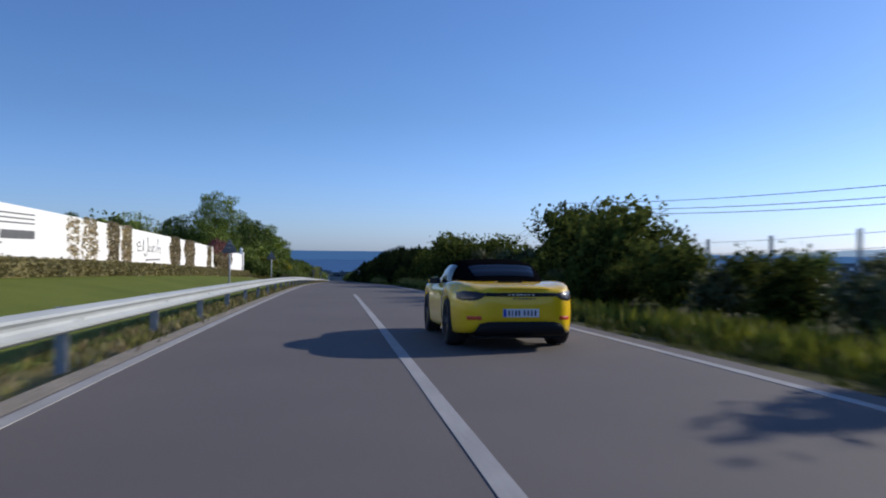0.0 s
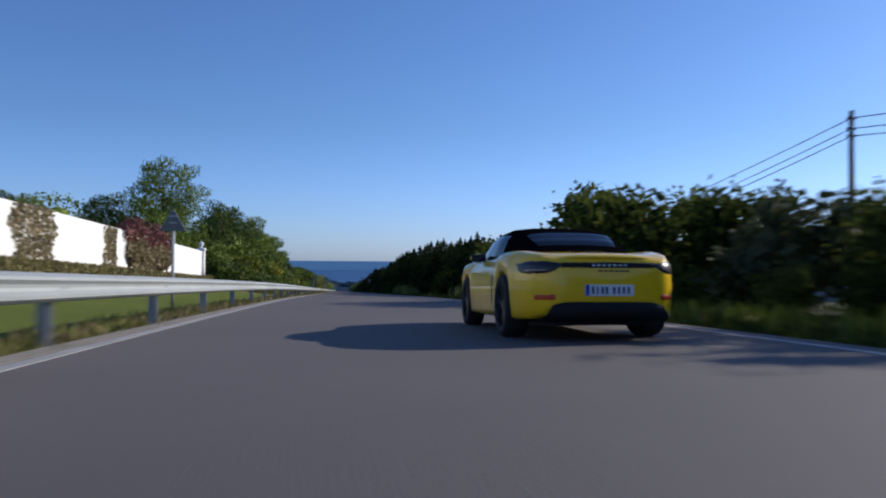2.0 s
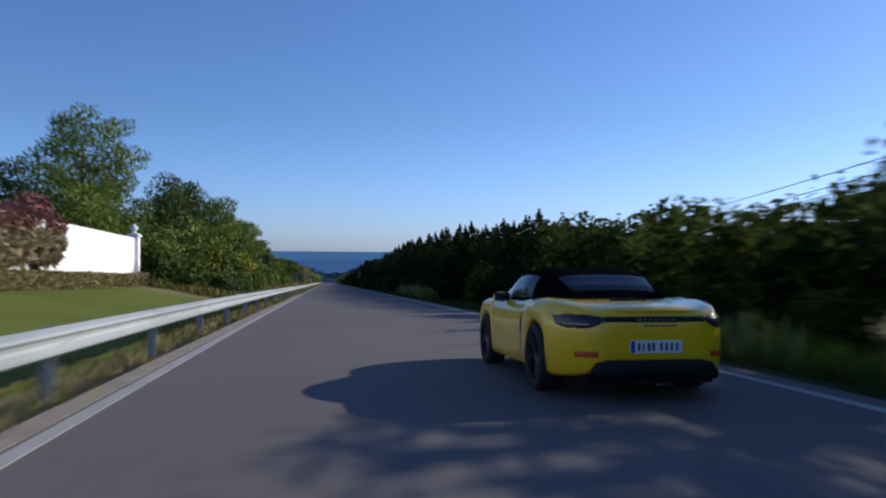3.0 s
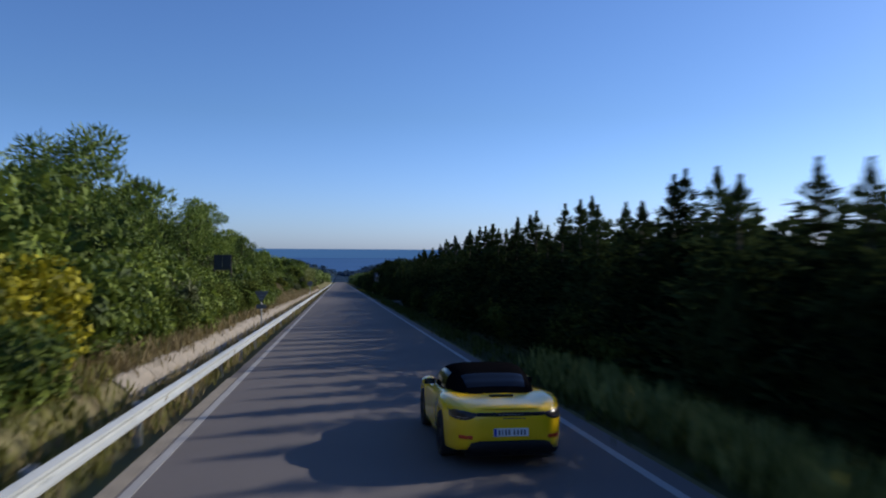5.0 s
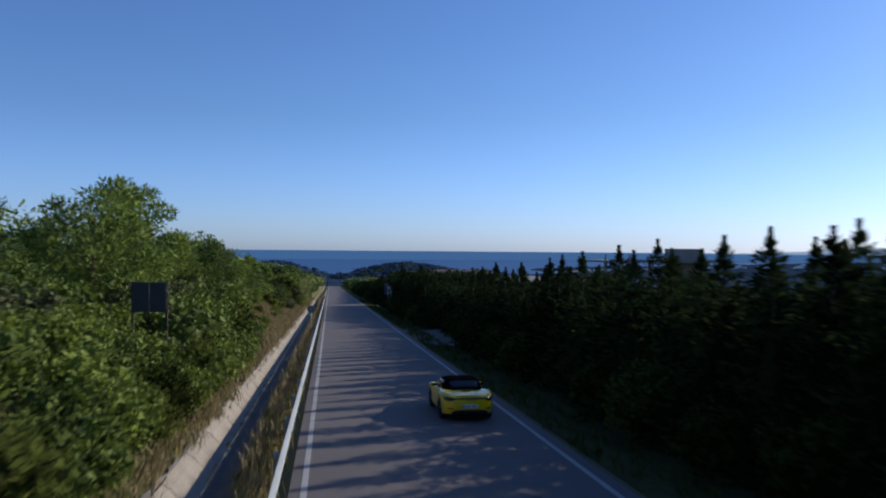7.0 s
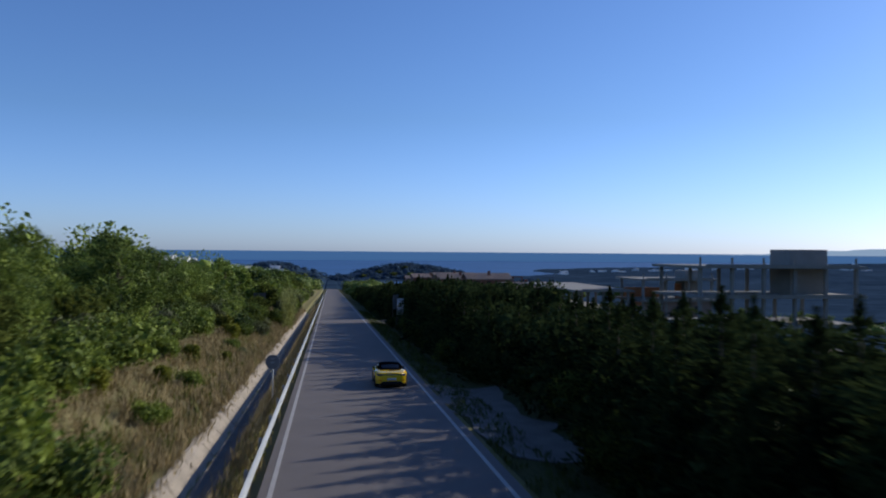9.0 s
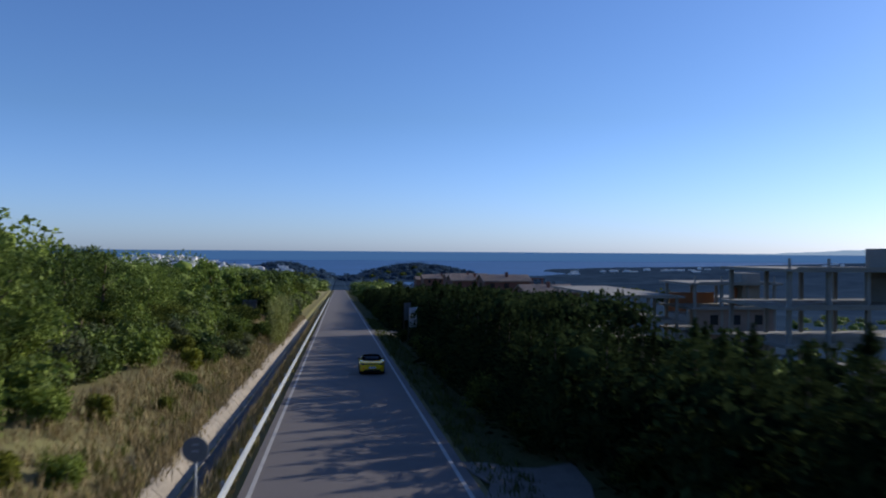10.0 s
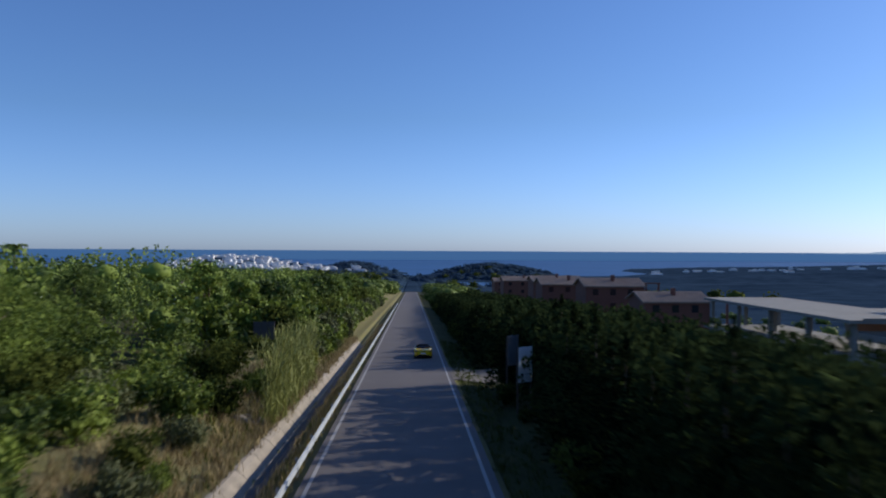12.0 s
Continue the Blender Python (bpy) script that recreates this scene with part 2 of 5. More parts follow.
def build_road():
    r = strip("road", -3.62, 3.70, -100, 700, 0.0, M_ASPHALT)
    tagged(r, "grey-brown asphalt two-lane road running downhill", "road", kind="structure")
    for nm, x in (("edge_line", -3.3), ("edge_line", 3.3)):
        tagged(strip(nm, x - 0.07, x + 0.07, -100, 700, 0.006, M_LINE), "worn white painted road edge line", "road marking", "road edge lines", "structure")
    tagged(strip("centre_line", -0.24, -0.10, -100, 33, 0.006, M_LINE), "worn white painted centre line that ends", "road marking", kind="structure")
    me = mesh_of("sea", [(-4900, 900, SEA), (4900, 900, SEA), (4900, 4000, SEA), (-4900, 4000, SEA)], [(0, 1, 2, 3)], M_SEA)
    tagged(put("water", me), "calm deep blue sea reaching the horizon", "sea", kind="structure")


M_SEA = material("sea_water", (0.040, 0.112, 0.245), 0.6, vary=0.15, scale=0.004, fine=0.05, bump=0.0, spec=0.1)
build_ground()
build_road()


# ---------------------------------------------------------------- guard rail
def build_rail():
    rail = new("guardrail")
    tagged(rail, "galvanised steel guardrail on posts along the road", "guardrail")
    prof = [(x, 0.385 + (z - 0.44) * 0.875) for x, z in ((0.0, 0.44), (0.02, 0.45), (0.075, 0.485), (0.08, 0.52), (0.03, 0.565), (0.02, 0.60), (0.03, 0.635), (0.08, 0.68), (0.075, 0.715), (0.02, 0.75), (0.0, 0.76))]
    vs, fs = [], []
    for y in (0.0, 4.40):
        vs += [(x, y, z) for x, z in prof] + [(x - 0.006, y, z) for x, z in prof]
    n = len(prof)
    for k in range(n - 1):
        fs.append((k, k + 1, 2 * n + k + 1, 2 * n + k))
        fs.append((n + k, 3 * n + k, 3 * n + k + 1, n + k + 1))
    beam = mesh_of("beam", vs, fs, M_STEEL)
    bm = bmesh.new()
    box(bm, -0.075, 0.03, -0.06, -0.05, -0.6, 0.655)
    box(bm, -0.075, 0.03, 0.05, 0.06, -0.6, 0.655)
    box(bm, -0.081, -0.075, -0.06, 0.06, -0.6, 0.655)
    box(bm, 0.03, 0.09, -0.05, 0.05, 0.46, 0.60)
    box(bm, 0.165, 0.178, -0.025, 0.025, 0.51, 0.545)
    post = bpy.data.meshes.new("post")
    bm.to_mesh(post)
    bm.free()
    post.materials.append(M_POST)
    x0 = -3.93
    y = -26.7
    while y < 440:
        z = road_z(y)
        tilt = -math.degrees(math.atan((z - road_z(y + 4)) / 4))
        put("beam", beam, rail, pose(x0 + 0.09, y, z - 0.01, tilt))
        put("post", post, rail, pose(x0, y + 0.9, road_z(y + 0.9) - 0.01))
        y += 4.33


build_rail()


# ---------------------------------------------------------------- the car
# seconds, x and y of the rear axle
DRIVE = [
        (0.0, 1.42, 10.85), (0.5, 1.45, 17.24), (1.0, 1.43, 24.62), (1.5, 1.46, 31.95), (2.0, 1.45, 39.36), (2.5, 1.51, 47.27), (3.0, 1.53, 56.22),
        (5.0, 1.56, 102.55), (5.5, 1.60, 113.20), (6.0, 1.67, 124.75), (6.5, 1.68, 135.40), (7.0, 1.70, 146.10), (7.5, 1.69, 156.90),
        (9.5, 1.61, 207.80), (10.0, 1.64, 221.40), (10.5, 1.67, 234.90), (11.0, 1.66, 249.30), (11.5, 1.60, 263.90), (12.0, 1.56, 278.80),
]
M_YELLOW = material("yellow_car_paint", (0.87, 0.55, 0.008), 0.26, vary=0.015, scale=1, fine=8, bump=0.0, coat=0.55, spec=0.4)
M_ROOF = material("black_soft_top", (0.005, 0.005, 0.006), 0.95, vary=0.2, scale=6, fine=200, bump=0.2, spec=0.0)
M_BLACK = material("black_plastic", (0.012, 0.012, 0.013), 0.5, vary=0.2, scale=5, fine=60, bump=0.05, spec=0.2)
M_TYRE = material("tyre_rubber", (0.018, 0.018, 0.02), 0.8, vary=0.2, scale=8, fine=60, bump=0.2)
M_RIM = material("dark_rim", (0.03, 0.03, 0.033), 0.35, 0.8, vary=0.1, scale=5, fine=40, bump=0.0)
M_CARGLASS = material("tinted_car_glass", (0.006, 0.008, 0.012), 0.12, vary=0.05, scale=2, fine=10, bump=0.0, spec=0.4)
M_LAMP = material("smoked_tail_lamp", (0.02, 0.016, 0.024), 0.3, vary=0.3, scale=6, fine=30, bump=0.0, coat=0.25, spec=0.3)
M_CLEAR = material("clear_lamp_element", (0.55, 0.57, 0.62), 0.12, 0.6, vary=0.2, scale=20, fine=60, bump=0.0)
M_RED = material("red_reflector", (0.62, 0.06, 0.015), 0.25, vary=0.2, scale=8, fine=80, bump=0.0)
M_PLATE = material("plate_white", (0.72, 0.74, 0.78), 0.5, vary=0.04, scale=5, fine=40, bump=0.0)
M_PLATEBLUE = material("plate_blue", (0.02, 0.06, 0.42), 0.5, vary=0.05, scale=5, fine=40, bump=0.0)
M_CHROME = material("bare_metal", (0.6, 0.6, 0.62), 0.2, 1.0, vary=0.08, scale=5, fine=40, bump=0.0)
M_PLATEINK = material("plate_ink", (0.09, 0.10, 0.13), 0.6, vary=0.1, scale=5, fine=40, bump=0.0)
M_REARGLASS = material("dark_rear_glass", (0.006, 0.008, 0.014), 0.2, vary=0.05, scale=2, fine=10, bump=0.0, spec=0.16)
M_INK = material("black_ink", (0.02, 0.02, 0.022), 0.6, vary=0.1, scale=5, fine=40, bump=0.0)


def lerp_table(tab, y):
    if y <= tab[0][0]:
        return tab[0][1]
    for (a, u), (b, v) in zip(tab, tab[1:]):
        if y <= b:
            k = (y - a) / (b - a)
            k = k * k * (3 - 2 * k) * 0.35 + k * 0.65
            return u + (v - u) * k
    return tab[-1][1]


HALF = [(-0.985, 0.44), (-0.97, 0.53), (-0.94, 0.605), (-0.90, 0.66), (-0.84, 0.712), (-0.74, 0.768), (-0.6, 0.82), (-0.45, 0.86), (-0.3, 0.885), (0.0, 0.905), (0.45, 0.88), (0.8, 0.862),
        (1.6, 0.868), (2.1, 0.875), (2.5, 0.885), (2.8, 0.875), (3.1, 0.83), (3.25, 0.75), (3.35, 0.60), (3.40, 0.42)]
SHOULDER = [(-0.985, 0.70), (-0.97, 0.745), (-0.94, 0.785), (-0.88, 0.815), (-0.7, 0.855), (-0.35, 0.895), (0.0, 0.905), (0.5, 0.885), (1.0, 0.855), (1.7, 0.845),
            (2.2, 0.86), (2.6, 0.845), (2.9, 0.78), (3.2, 0.66), (3.4, 0.52)]
CENTRE = [(-0.985, 0.735), (-0.97, 0.785), (-0.94, 0.83), (-0.90, 0.852), (-0.82, 0.862), (-0.5, 0.885), (-0.1, 0.905), (0.3, 0.90), (1.8, 0.86), (2.2, 0.80), (2.7, 0.72), (3.1, 0.61), (3.4, 0.47)]
BOTTOM = [(-0.985, 0.46), (-0.97, 0.40), (-0.94, 0.32), (-0.88, 0.262), (-0.7, 0.22), (-0.4, 0.20), (0.5, 0.19), (2.0, 0.18), (3.0, 0.19), (3.3, 0.24), (3.4, 0.33)]
AXLES = ((0.0, 0.365), (2.475, 0.355))


def body_section(y):
    """Half a section of the car's body: points from the bottom's middle up to the deck's middle."""
    w, zs, zc, zb = lerp_table(HALF, y), lerp_table(SHOULDER, y), lerp_table(CENTRE, y), lerp_table(BOTTOM, y)
    for ya, r in AXLES:
        if abs(y - ya) < r:
            zb = max(zb, 0.325 + math.sqrt(r * r - (y - ya) ** 2))
    h = zs - zb
    crest = 0.02 if -0.8 < y < 2.6 else 0.008
    return [(0, zb), (0.55 * w, zb), (0.93 * w, zb), (0.972 * w, zb + 0.03 * h + 0.004), (0.99 * w, zb + 0.22 * h), (w, zb + 0.5 * h), (0.992 * w, zb + 0.7 * h),
            (0.965 * w, zb + 0.87 * h), (0.90 * w, zs), (0.80 * w, zs + crest * 0.8), (0.66 * w, (zs + zc) / 2 + crest * 0.3), (0.42 * w, zc), (0.2 * w, zc + 0.006), (0, zc + 0.008)]


def body_point(y, u):
    s = body_section(y)
    k = u * (len(s) - 1)
    i = min(int(k), len(s) - 2)
    f = k - i
    return Vector((s[i][0] + (s[i + 1][0] - s[i][0]) * f, y, s[i][1] + (s[i + 1][1] - s[i][1]) * f))


def body_patch(ys, us, side, off):
    """A piece of the body's skin, off metres proud of it."""
    bm = bmesh.new()
    rows = []
    for j, y in enumerate(ys):
        row = []
        for i, u in enumerate(us):
            p = body_point(y, u)
            a = body_point(min(y + 0.02, 3.4), u) - body_point(max(y - 0.02, -0.985), u)
            b = body_point(y, min(u + 0.02, 1)) - body_point(y, max(u - 0.02, 0))
            n = b.cross(a)
            if n.length > 1e-9:
                n.normalize()
            if n.x < -0.3:
                n = -n
            edge = 0.0 if i in (0, len(us) - 1) or j in (0, len(ys) - 1) else 1.0
            q = p + n * (off * edge - 0.004 * (1 - edge))
            row.append(bm.verts.new((q.x * side, q.y, q.z)))
        rows.append(row)
    for r, s in zip(rows, rows[1:]):
        for k in range(len(r) - 1):
            bm.faces.new((r[k], r[k + 1], s[k + 1], s[k]) if side < 0 else (r[k], s[k], s[k + 1], r[k + 1]))
    return bm


def inside_body(x, y, z):
    s = body_section(y)
    hit = False
    for (x0, z0), (x1, z1) in zip(s, s[1:] + s[:1]):
        if (z0 > z) != (z1 > z) and x < x0 + (z - z0) * (x1 - x0) / (z1 - z0):
            hit = not hit
    return hit


def tail_y(x, z):
    """Where the tail's skin lies, going forward from behind."""
    y = -0.985
    while y < -0.3 and not inside_body(abs(x), y, z):
        y += 0.004
    return y


def tail_patch(x0, x1, low, high, n, proud, rows=6):
    """A piece that lies on the tail's curved skin between two edges given over 0..1."""
    bm = bmesh.new()
    grid = []
    for i in range(n + 1):
        k = i / n
        x = x0 + (x1 - x0) * k
        row = []
        for j in range(rows + 1):
            z = low(k) + (high(k) - low(k)) * j / rows
            rim = j in (0, rows) or i in (0, n)
            row.append(bm.verts.new((x, tail_y(x, z) + (0.004 if rim else -proud), z)))
        grid.append(row)
    for r, s in zip(grid, grid[1:]):
        for k in range(rows):
            bm.faces.new((r[k], s[k], s[k + 1], r[k + 1]) if x1 > x0 else (r[k], r[k + 1], s[k + 1], s[k]))
    return bm


def lamp_low(k):
    return 0.742 - 0.082 * math.sin(min(k / 0.5, 1.0) * 1.5708) + 0.05 * max(0.0, k - 0.8) * 2


def lamp_high(k):
    return 0.764 + 0.030 * math.sin(min(k / 0.5, 1.0) * 1.5708) - 0.05 * max(0.0, k - 0.8) * 2


def span(a, b, n):
    return [a + (b - a) * i / n for i in range(n + 1)]


ROOFLINE = [(-0.12, 0.90), (0.0, 0.965), (0.2, 1.06), (0.42, 1.145), (0.65, 1.208), (0.9, 1.240), (1.15, 1.246), (1.4, 1.225), (1.55, 1.192), (1.75, 1.105), (1.98, 1.0), (2.22, 0.875)]
ROOFHALF = [(-0.12, 0.55), (0.2, 0.635), (0.6, 0.69), (1.0, 0.735), (1.5, 0.74), (2.0, 0.73), (2.22, 0.70)]


def roof_section(y):
    zt, w = lerp_table(ROOFLINE, y), lerp_table(ROOFHALF, y)
    z0 = 0.86
    h = max(zt - z0, 0.01)
    return [(w, z0), (w * 0.965, z0 + 0.35 * h), (w * 0.90, z0 + 0.62 * h), (w * 0.80, z0 + 0.83 * h), (w * 0.65, z0 + 0.94 * h), (w * 0.4, z0 + 0.99 * h), (0, zt)]


def roof_patch(ys, u0, u1, n, off, side=0):
    bm = bmesh.new()
    rows = []
    for y in ys:
        s = roof_section(y)
        full = [(-x, z) for x, z in s] + [(x, z) for x, z in s[-2::-1]]
        row = []
        for i in range(n + 1):
            k = (u0 + (u1 - u0) * i / n) * (len(full) - 1)
            a = min(int(k), len(full) - 2)
            f = k - a
            x, z = full[a][0] + (full[a + 1][0] - full[a][0]) * f, full[a][1] + (full[a + 1][1] - full[a][1]) * f
            d = Vector((x, 0, z - 0.6)).normalized()
            row.append(bm.verts.new((x + d.x * off, y - (0.6 * off if y < 0.7 else -0.6 * off), z + d.z * off)))
        rows.append(row)
    for r, s in zip(rows, rows[1:]):
        for k in range(n):
            bm.faces.new((r[k], s[k], s[k + 1], r[k + 1]))
    return bm


def lathe(bm, prof, steps=36, arc=math.tau):
    """Revolves (x, r) about the x axis."""
    rings = [[bm.verts.new((x, r * math.cos(k * arc / steps), r * math.sin(k * arc / steps))) for k in range(steps)] for x, r in prof]
    for a, b in zip(rings, rings[1:]):
        for k in range(steps):
            bm.faces.new((a[k], a[(k + 1) % steps], b[(k + 1) % steps], b[k]))
    return bm


def build_wheel(car, x, y, side, r, w):
    hub = new("wheel")
    hub.parent = car
    hub.matrix_basis = pose(x, y, r)
    h = w / 2
    bm = lathe(bmesh.new(), [(-h * 0.8, r * 0.70), (-h, r * 0.76), (-h, r * 0.93), (-h * 0.82, r * 0.985), (-h * 0.4, r), (h * 0.4, r), (h * 0.82, r * 0.985), (h, r * 0.93), (h, r * 0.76), (h * 0.8, r * 0.70)])
    part("tyre", bm, M_TYRE, hub, smooth=True)
    bm = bmesh.new()
    lathe(bm, [(side * h * 0.86, r * 0.735), (side * h * 0.7, r * 0.70), (-side * h * 0.7, r * 0.68)])
    lathe(bm, [(side * h * 0.75, 0.001), (side * h * 0.78, 0.05), (side * h * 0.6, 0.07)], 16)
    for k in range(5):
        for d in (-0.16, 0.16):
            a = k * math.tau / 5 + d
            p0 = Vector((side * h * 0.62, 0.06 * math.cos(a), 0.06 * math.sin(a)))
            p1 = Vector((side * h * 0.78, r * 0.70 * math.cos(a), r * 0.70 * math.sin(a)))
            tube(bm, [p0, p1], [0.024, 0.018], 5)
    part("rim", bm, M_RIM, hub, "dark five-spoke rim")
    bm = lathe(bmesh.new(), [(side * 0.01, 0.03), (side * 0.01, 0.165), (-side * 0.02, 0.165), (-side * 0.02, 0.03)], 28)
    part("brake_disc", bm, M_CHROME, hub)
    return hub


def build_car():
    car = new("sports_car")
    car.scale = (0.975, 0.975, 0.995)
    tagged(car, "yellow two-seat sports car with a closed black soft top, driving", "car")
    ys = sorted(set([-0.985, -0.97, -0.955, -0.94, -0.91, -0.88, -0.83, -0.78, -0.7, -0.6, -0.5, -0.42] + span(-0.365, 0.365, 20) + span(0.42, 2.08, 14)
                    + span(2.12, 2.83, 20) + span(2.9, 3.3, 6) + [3.35, 3.4]))
    us = span(0, 1, 26)
    vs, fs = [], []
    full = len(us) * 2 - 1
    for y in ys:
        half = [body_point(y, u) for u in us]
        for p in [(-p.x, p.y, p.z) for p in half] + [(p.x, p.y, p.z) for p in half[-2::-1]]:
            vs.append(p)
    for j in range(len(ys) - 1):
        for i in range(full - 1):
            a = j * full + i
            fs.append((a, a + full, a + full + 1, a + 1))
    fs.append(tuple(range(full)))
    fs.append(tuple(range((len(ys) - 1) * full + full - 1, (len(ys) - 1) * full - 1, -1)))
    put("body", mesh_of("body", vs, fs, M_YELLOW, smooth=True), car)
    # dark underbody and wheel wells
    bm = boxed(-0.62, 0.62, -0.85, 3.15, 0.16, 0.72)
    part("underbody", bm, M_BLACK, car)
    # black rear apron
    bm = bmesh.new()
    rows = []
    for z, o in ((0.19, 0.10), (0.215, 0.03), (0.26, -0.004), (0.30, -0.012), (0.345, -0.012), (0.375, -0.004), (0.39, 0.01)):
        row = []
        for i in range(25):
            u = -1 + 2 * i / 24
            hw = 0.64 - 0.55 * max(0.0, z - 0.24)
            yy = -0.992 + 0.05 * abs(u) ** 5 + o
            row.append(bm.verts.new((u * hw, yy, z + (-0.012 if z > 0.3 else 0.0) * abs(u) ** 6)))
        rows.append(row)
    for r, s in zip(rows, rows[1:]):
        for k in range(24):
            bm.faces.new((r[k], r[k + 1], s[k + 1], s[k]))
    part("rear_apron", bm, M_BLACK, car, "black rear diffuser apron", smooth=True)
    for x in (-0.09, 0.09):
        bm = bmesh.new()
        tube(bm, [(x, -1.02, 0.26), (x, -0.8, 0.26)], [0.045, 0.045], 16, cap=False)
        part("tailpipe", bm, M_CHROME, car, smooth=True)
    # lamps, light strip, reflectors
    for side in (-1, 1):
        lens = part("tail_lamp", tail_patch(side * 0.47, side * 0.83, lamp_low, lamp_high, 24, 0.014), M_LAMP, car, "smoked dark almond tail lamp", smooth=True)
        # bright clear strip laid on the lens to carry the sun's glare
        part("lamp_element", tail_patch(side * 0.60, side * 0.80, lambda k: 0.690, lambda k: 0.712, 10, 0.019, 2), M_CLEAR, lens, "clear lamp strip added for sun glare", smooth=True)
        part("reflector", tail_patch(side * 0.53, side * 0.73, lambda k: 0.402, lambda k: 0.474 - 0.012 * k, 10, 0.009, 4), M_RED, car, "red bumper reflector", smooth=True)
    part("light_strip", tail_patch(-0.50, 0.50, lambda k: 0.716, lambda k: 0.782, 30, 0.010, 4), M_BLACK, car, "black strip between the tail lamps", smooth=True)
    for k in range(7):
        x = -0.165 + 0.055 * k
        part("badge_bar", boxed(x - 0.017, x + 0.017, tail_y(x, 0.747) - 0.015, tail_y(x, 0.747) - 0.011, 0.737, 0.757), M_CHROME, car)
    for k in range(6):
        x = -0.09 + 0.055 * k
        part("model_badge", boxed(x - 0.02, x + 0.02, -0.993, -0.987, 0.686, 0.700), M_INK, car)
    # rear wing lip
    bm = bmesh.new()
    rows = []
    for o, z in ((-0.965, 0.80), (-1.0, 0.822), (-1.0, 0.832), (-0.93, 0.85), (-0.84, 0.868)):
        row = []
        for i in range(21):
            u = -1 + 2 * i / 20
            row.append(bm.verts.new((u * 0.56, o + 0.15 * abs(u) ** 3 + 0.012, z - 0.012 * u * u)))
        rows.append(row)
    for r, s in zip(rows, rows[1:]):
        for k in range(20):
            bm.faces.new((r[k], r[k + 1], s[k + 1], s[k]))
    part("rear_spoiler", bm, M_YELLOW, car, smooth=True)
    # number plate with plain bars
    plate = part("number_plate", boxed(-0.25, 0.25, -1.0, -0.984, 0.45, 0.56, 0.004), M_PLATE, car, "white number plate with a blue band")
    part("blue_band", boxed(-0.246, -0.208, -1.004, -1.0, 0.453, 0.557), M_PLATEBLUE, plate)
    for x, w in ((-0.17, 0.026), (-0.125, 0.018), (-0.075, 0.028), (-0.03, 0.028), (0.045, 0.024), (0.095, 0.024), (0.145, 0.024), (0.195, 0.024)):
        part("bar", boxed(x - w / 2, x + w / 2, -1.004, -1.0, 0.47, 0.54), M_PLATEINK, plate)
    # deck: engine lid grilles, shut lines
    for z, yy, w in ((0.918, -0.36, 0.17), (0.922, -0.30, 0.18)):
        part("lid_grille", boxed(-w, w, yy - 0.012, yy + 0.016, 0.895, z, 0.004), M_BLACK, car)
    for side in (-1, 1):
        bm = bmesh.new()
        pts = [body_point(y, u) for y, u in ((0.62, 0.30), (0.60, 0.36), (0.58, 0.44), (0.60, 0.52), (0.64, 0.59))]
        tube(bm, [(p.x * side, p.y, p.z) for p in pts], [0.006] * 5, 5)
        part("door_gap", bm, M_BLACK, car)
        bm = body_patch(span(0.52, 0.66, 4), [0.34, 0.40, 0.46, 0.5], side, 0.004)
        part("side_intake", bm, M_BLACK, car, "black air intake behind the door")
    # soft top and windows
    bm = roof_patch(span(-0.12, 1.56, 26), 0, 1, 24, 0)
    part("soft_top", bm, M_ROOF, car, "black fabric soft top", smooth=True)
    bm = roof_patch(span(1.55, 2.22, 8), 0, 1, 20, 0)
    part("windscreen", bm, M_CARGLASS, car, smooth=True)
    bm = roof_patch(span(0.05, 0.42, 8), 0.285, 0.715, 14, 0.008)
    part("rear_window", bm, M_REARGLASS, car, "dark glass rear window", smooth=True)
    for a, b in ((0.02, 0.215), (0.785, 0.98)):
        bm = roof_patch(span(0.72, 1.98, 14), a, b, 4, 0.008)
        part("side_window", bm, M_CARGLASS, car, smooth=True)
    for side in (-1, 1):
        bm = bmesh.new()
        bmesh.ops.create_uvsphere(bm, u_segments=16, v_segments=10, radius=1)
        for v in bm.verts:
            v.co = Vector((side * 0.85 + v.co.x * 0.105, 1.62 + v.co.y * (0.05 if v.co.y < 0 else 0.10), 0.893 + v.co.z * 0.060))
        mirror = part("door_mirror", bm, M_YELLOW, car, smooth=True)
        part("mirror_glass", boxed(side * 0.85 - 0.095, side * 0.85 + 0.095, 1.556, 1.572, 0.845, 0.941, 0.006), M_CARGLASS, mirror)
        bm = bmesh.new()
        tube(bm, [(side * 0.80, 1.66, 0.85), (side * 0.92, 1.64, 0.92)], [0.025, 0.02], 6)
        part("mirror_arm", bm, M_BLACK, mirror)
    wheels = [build_wheel(car, s * 0.765, 0.0, s, 0.335, 0.265) for s in (-1, 1)] + [build_wheel(car, s * 0.765, 2.475, s, 0.33, 0.235) for s in (-1, 1)]
    return car, wheels


car, wheels = build_car()


# ---------------------------------------------------------------- plants
def unit(v):
    return v / np.maximum(np.linalg.norm(v, axis=1, keepdims=True), 1e-9)


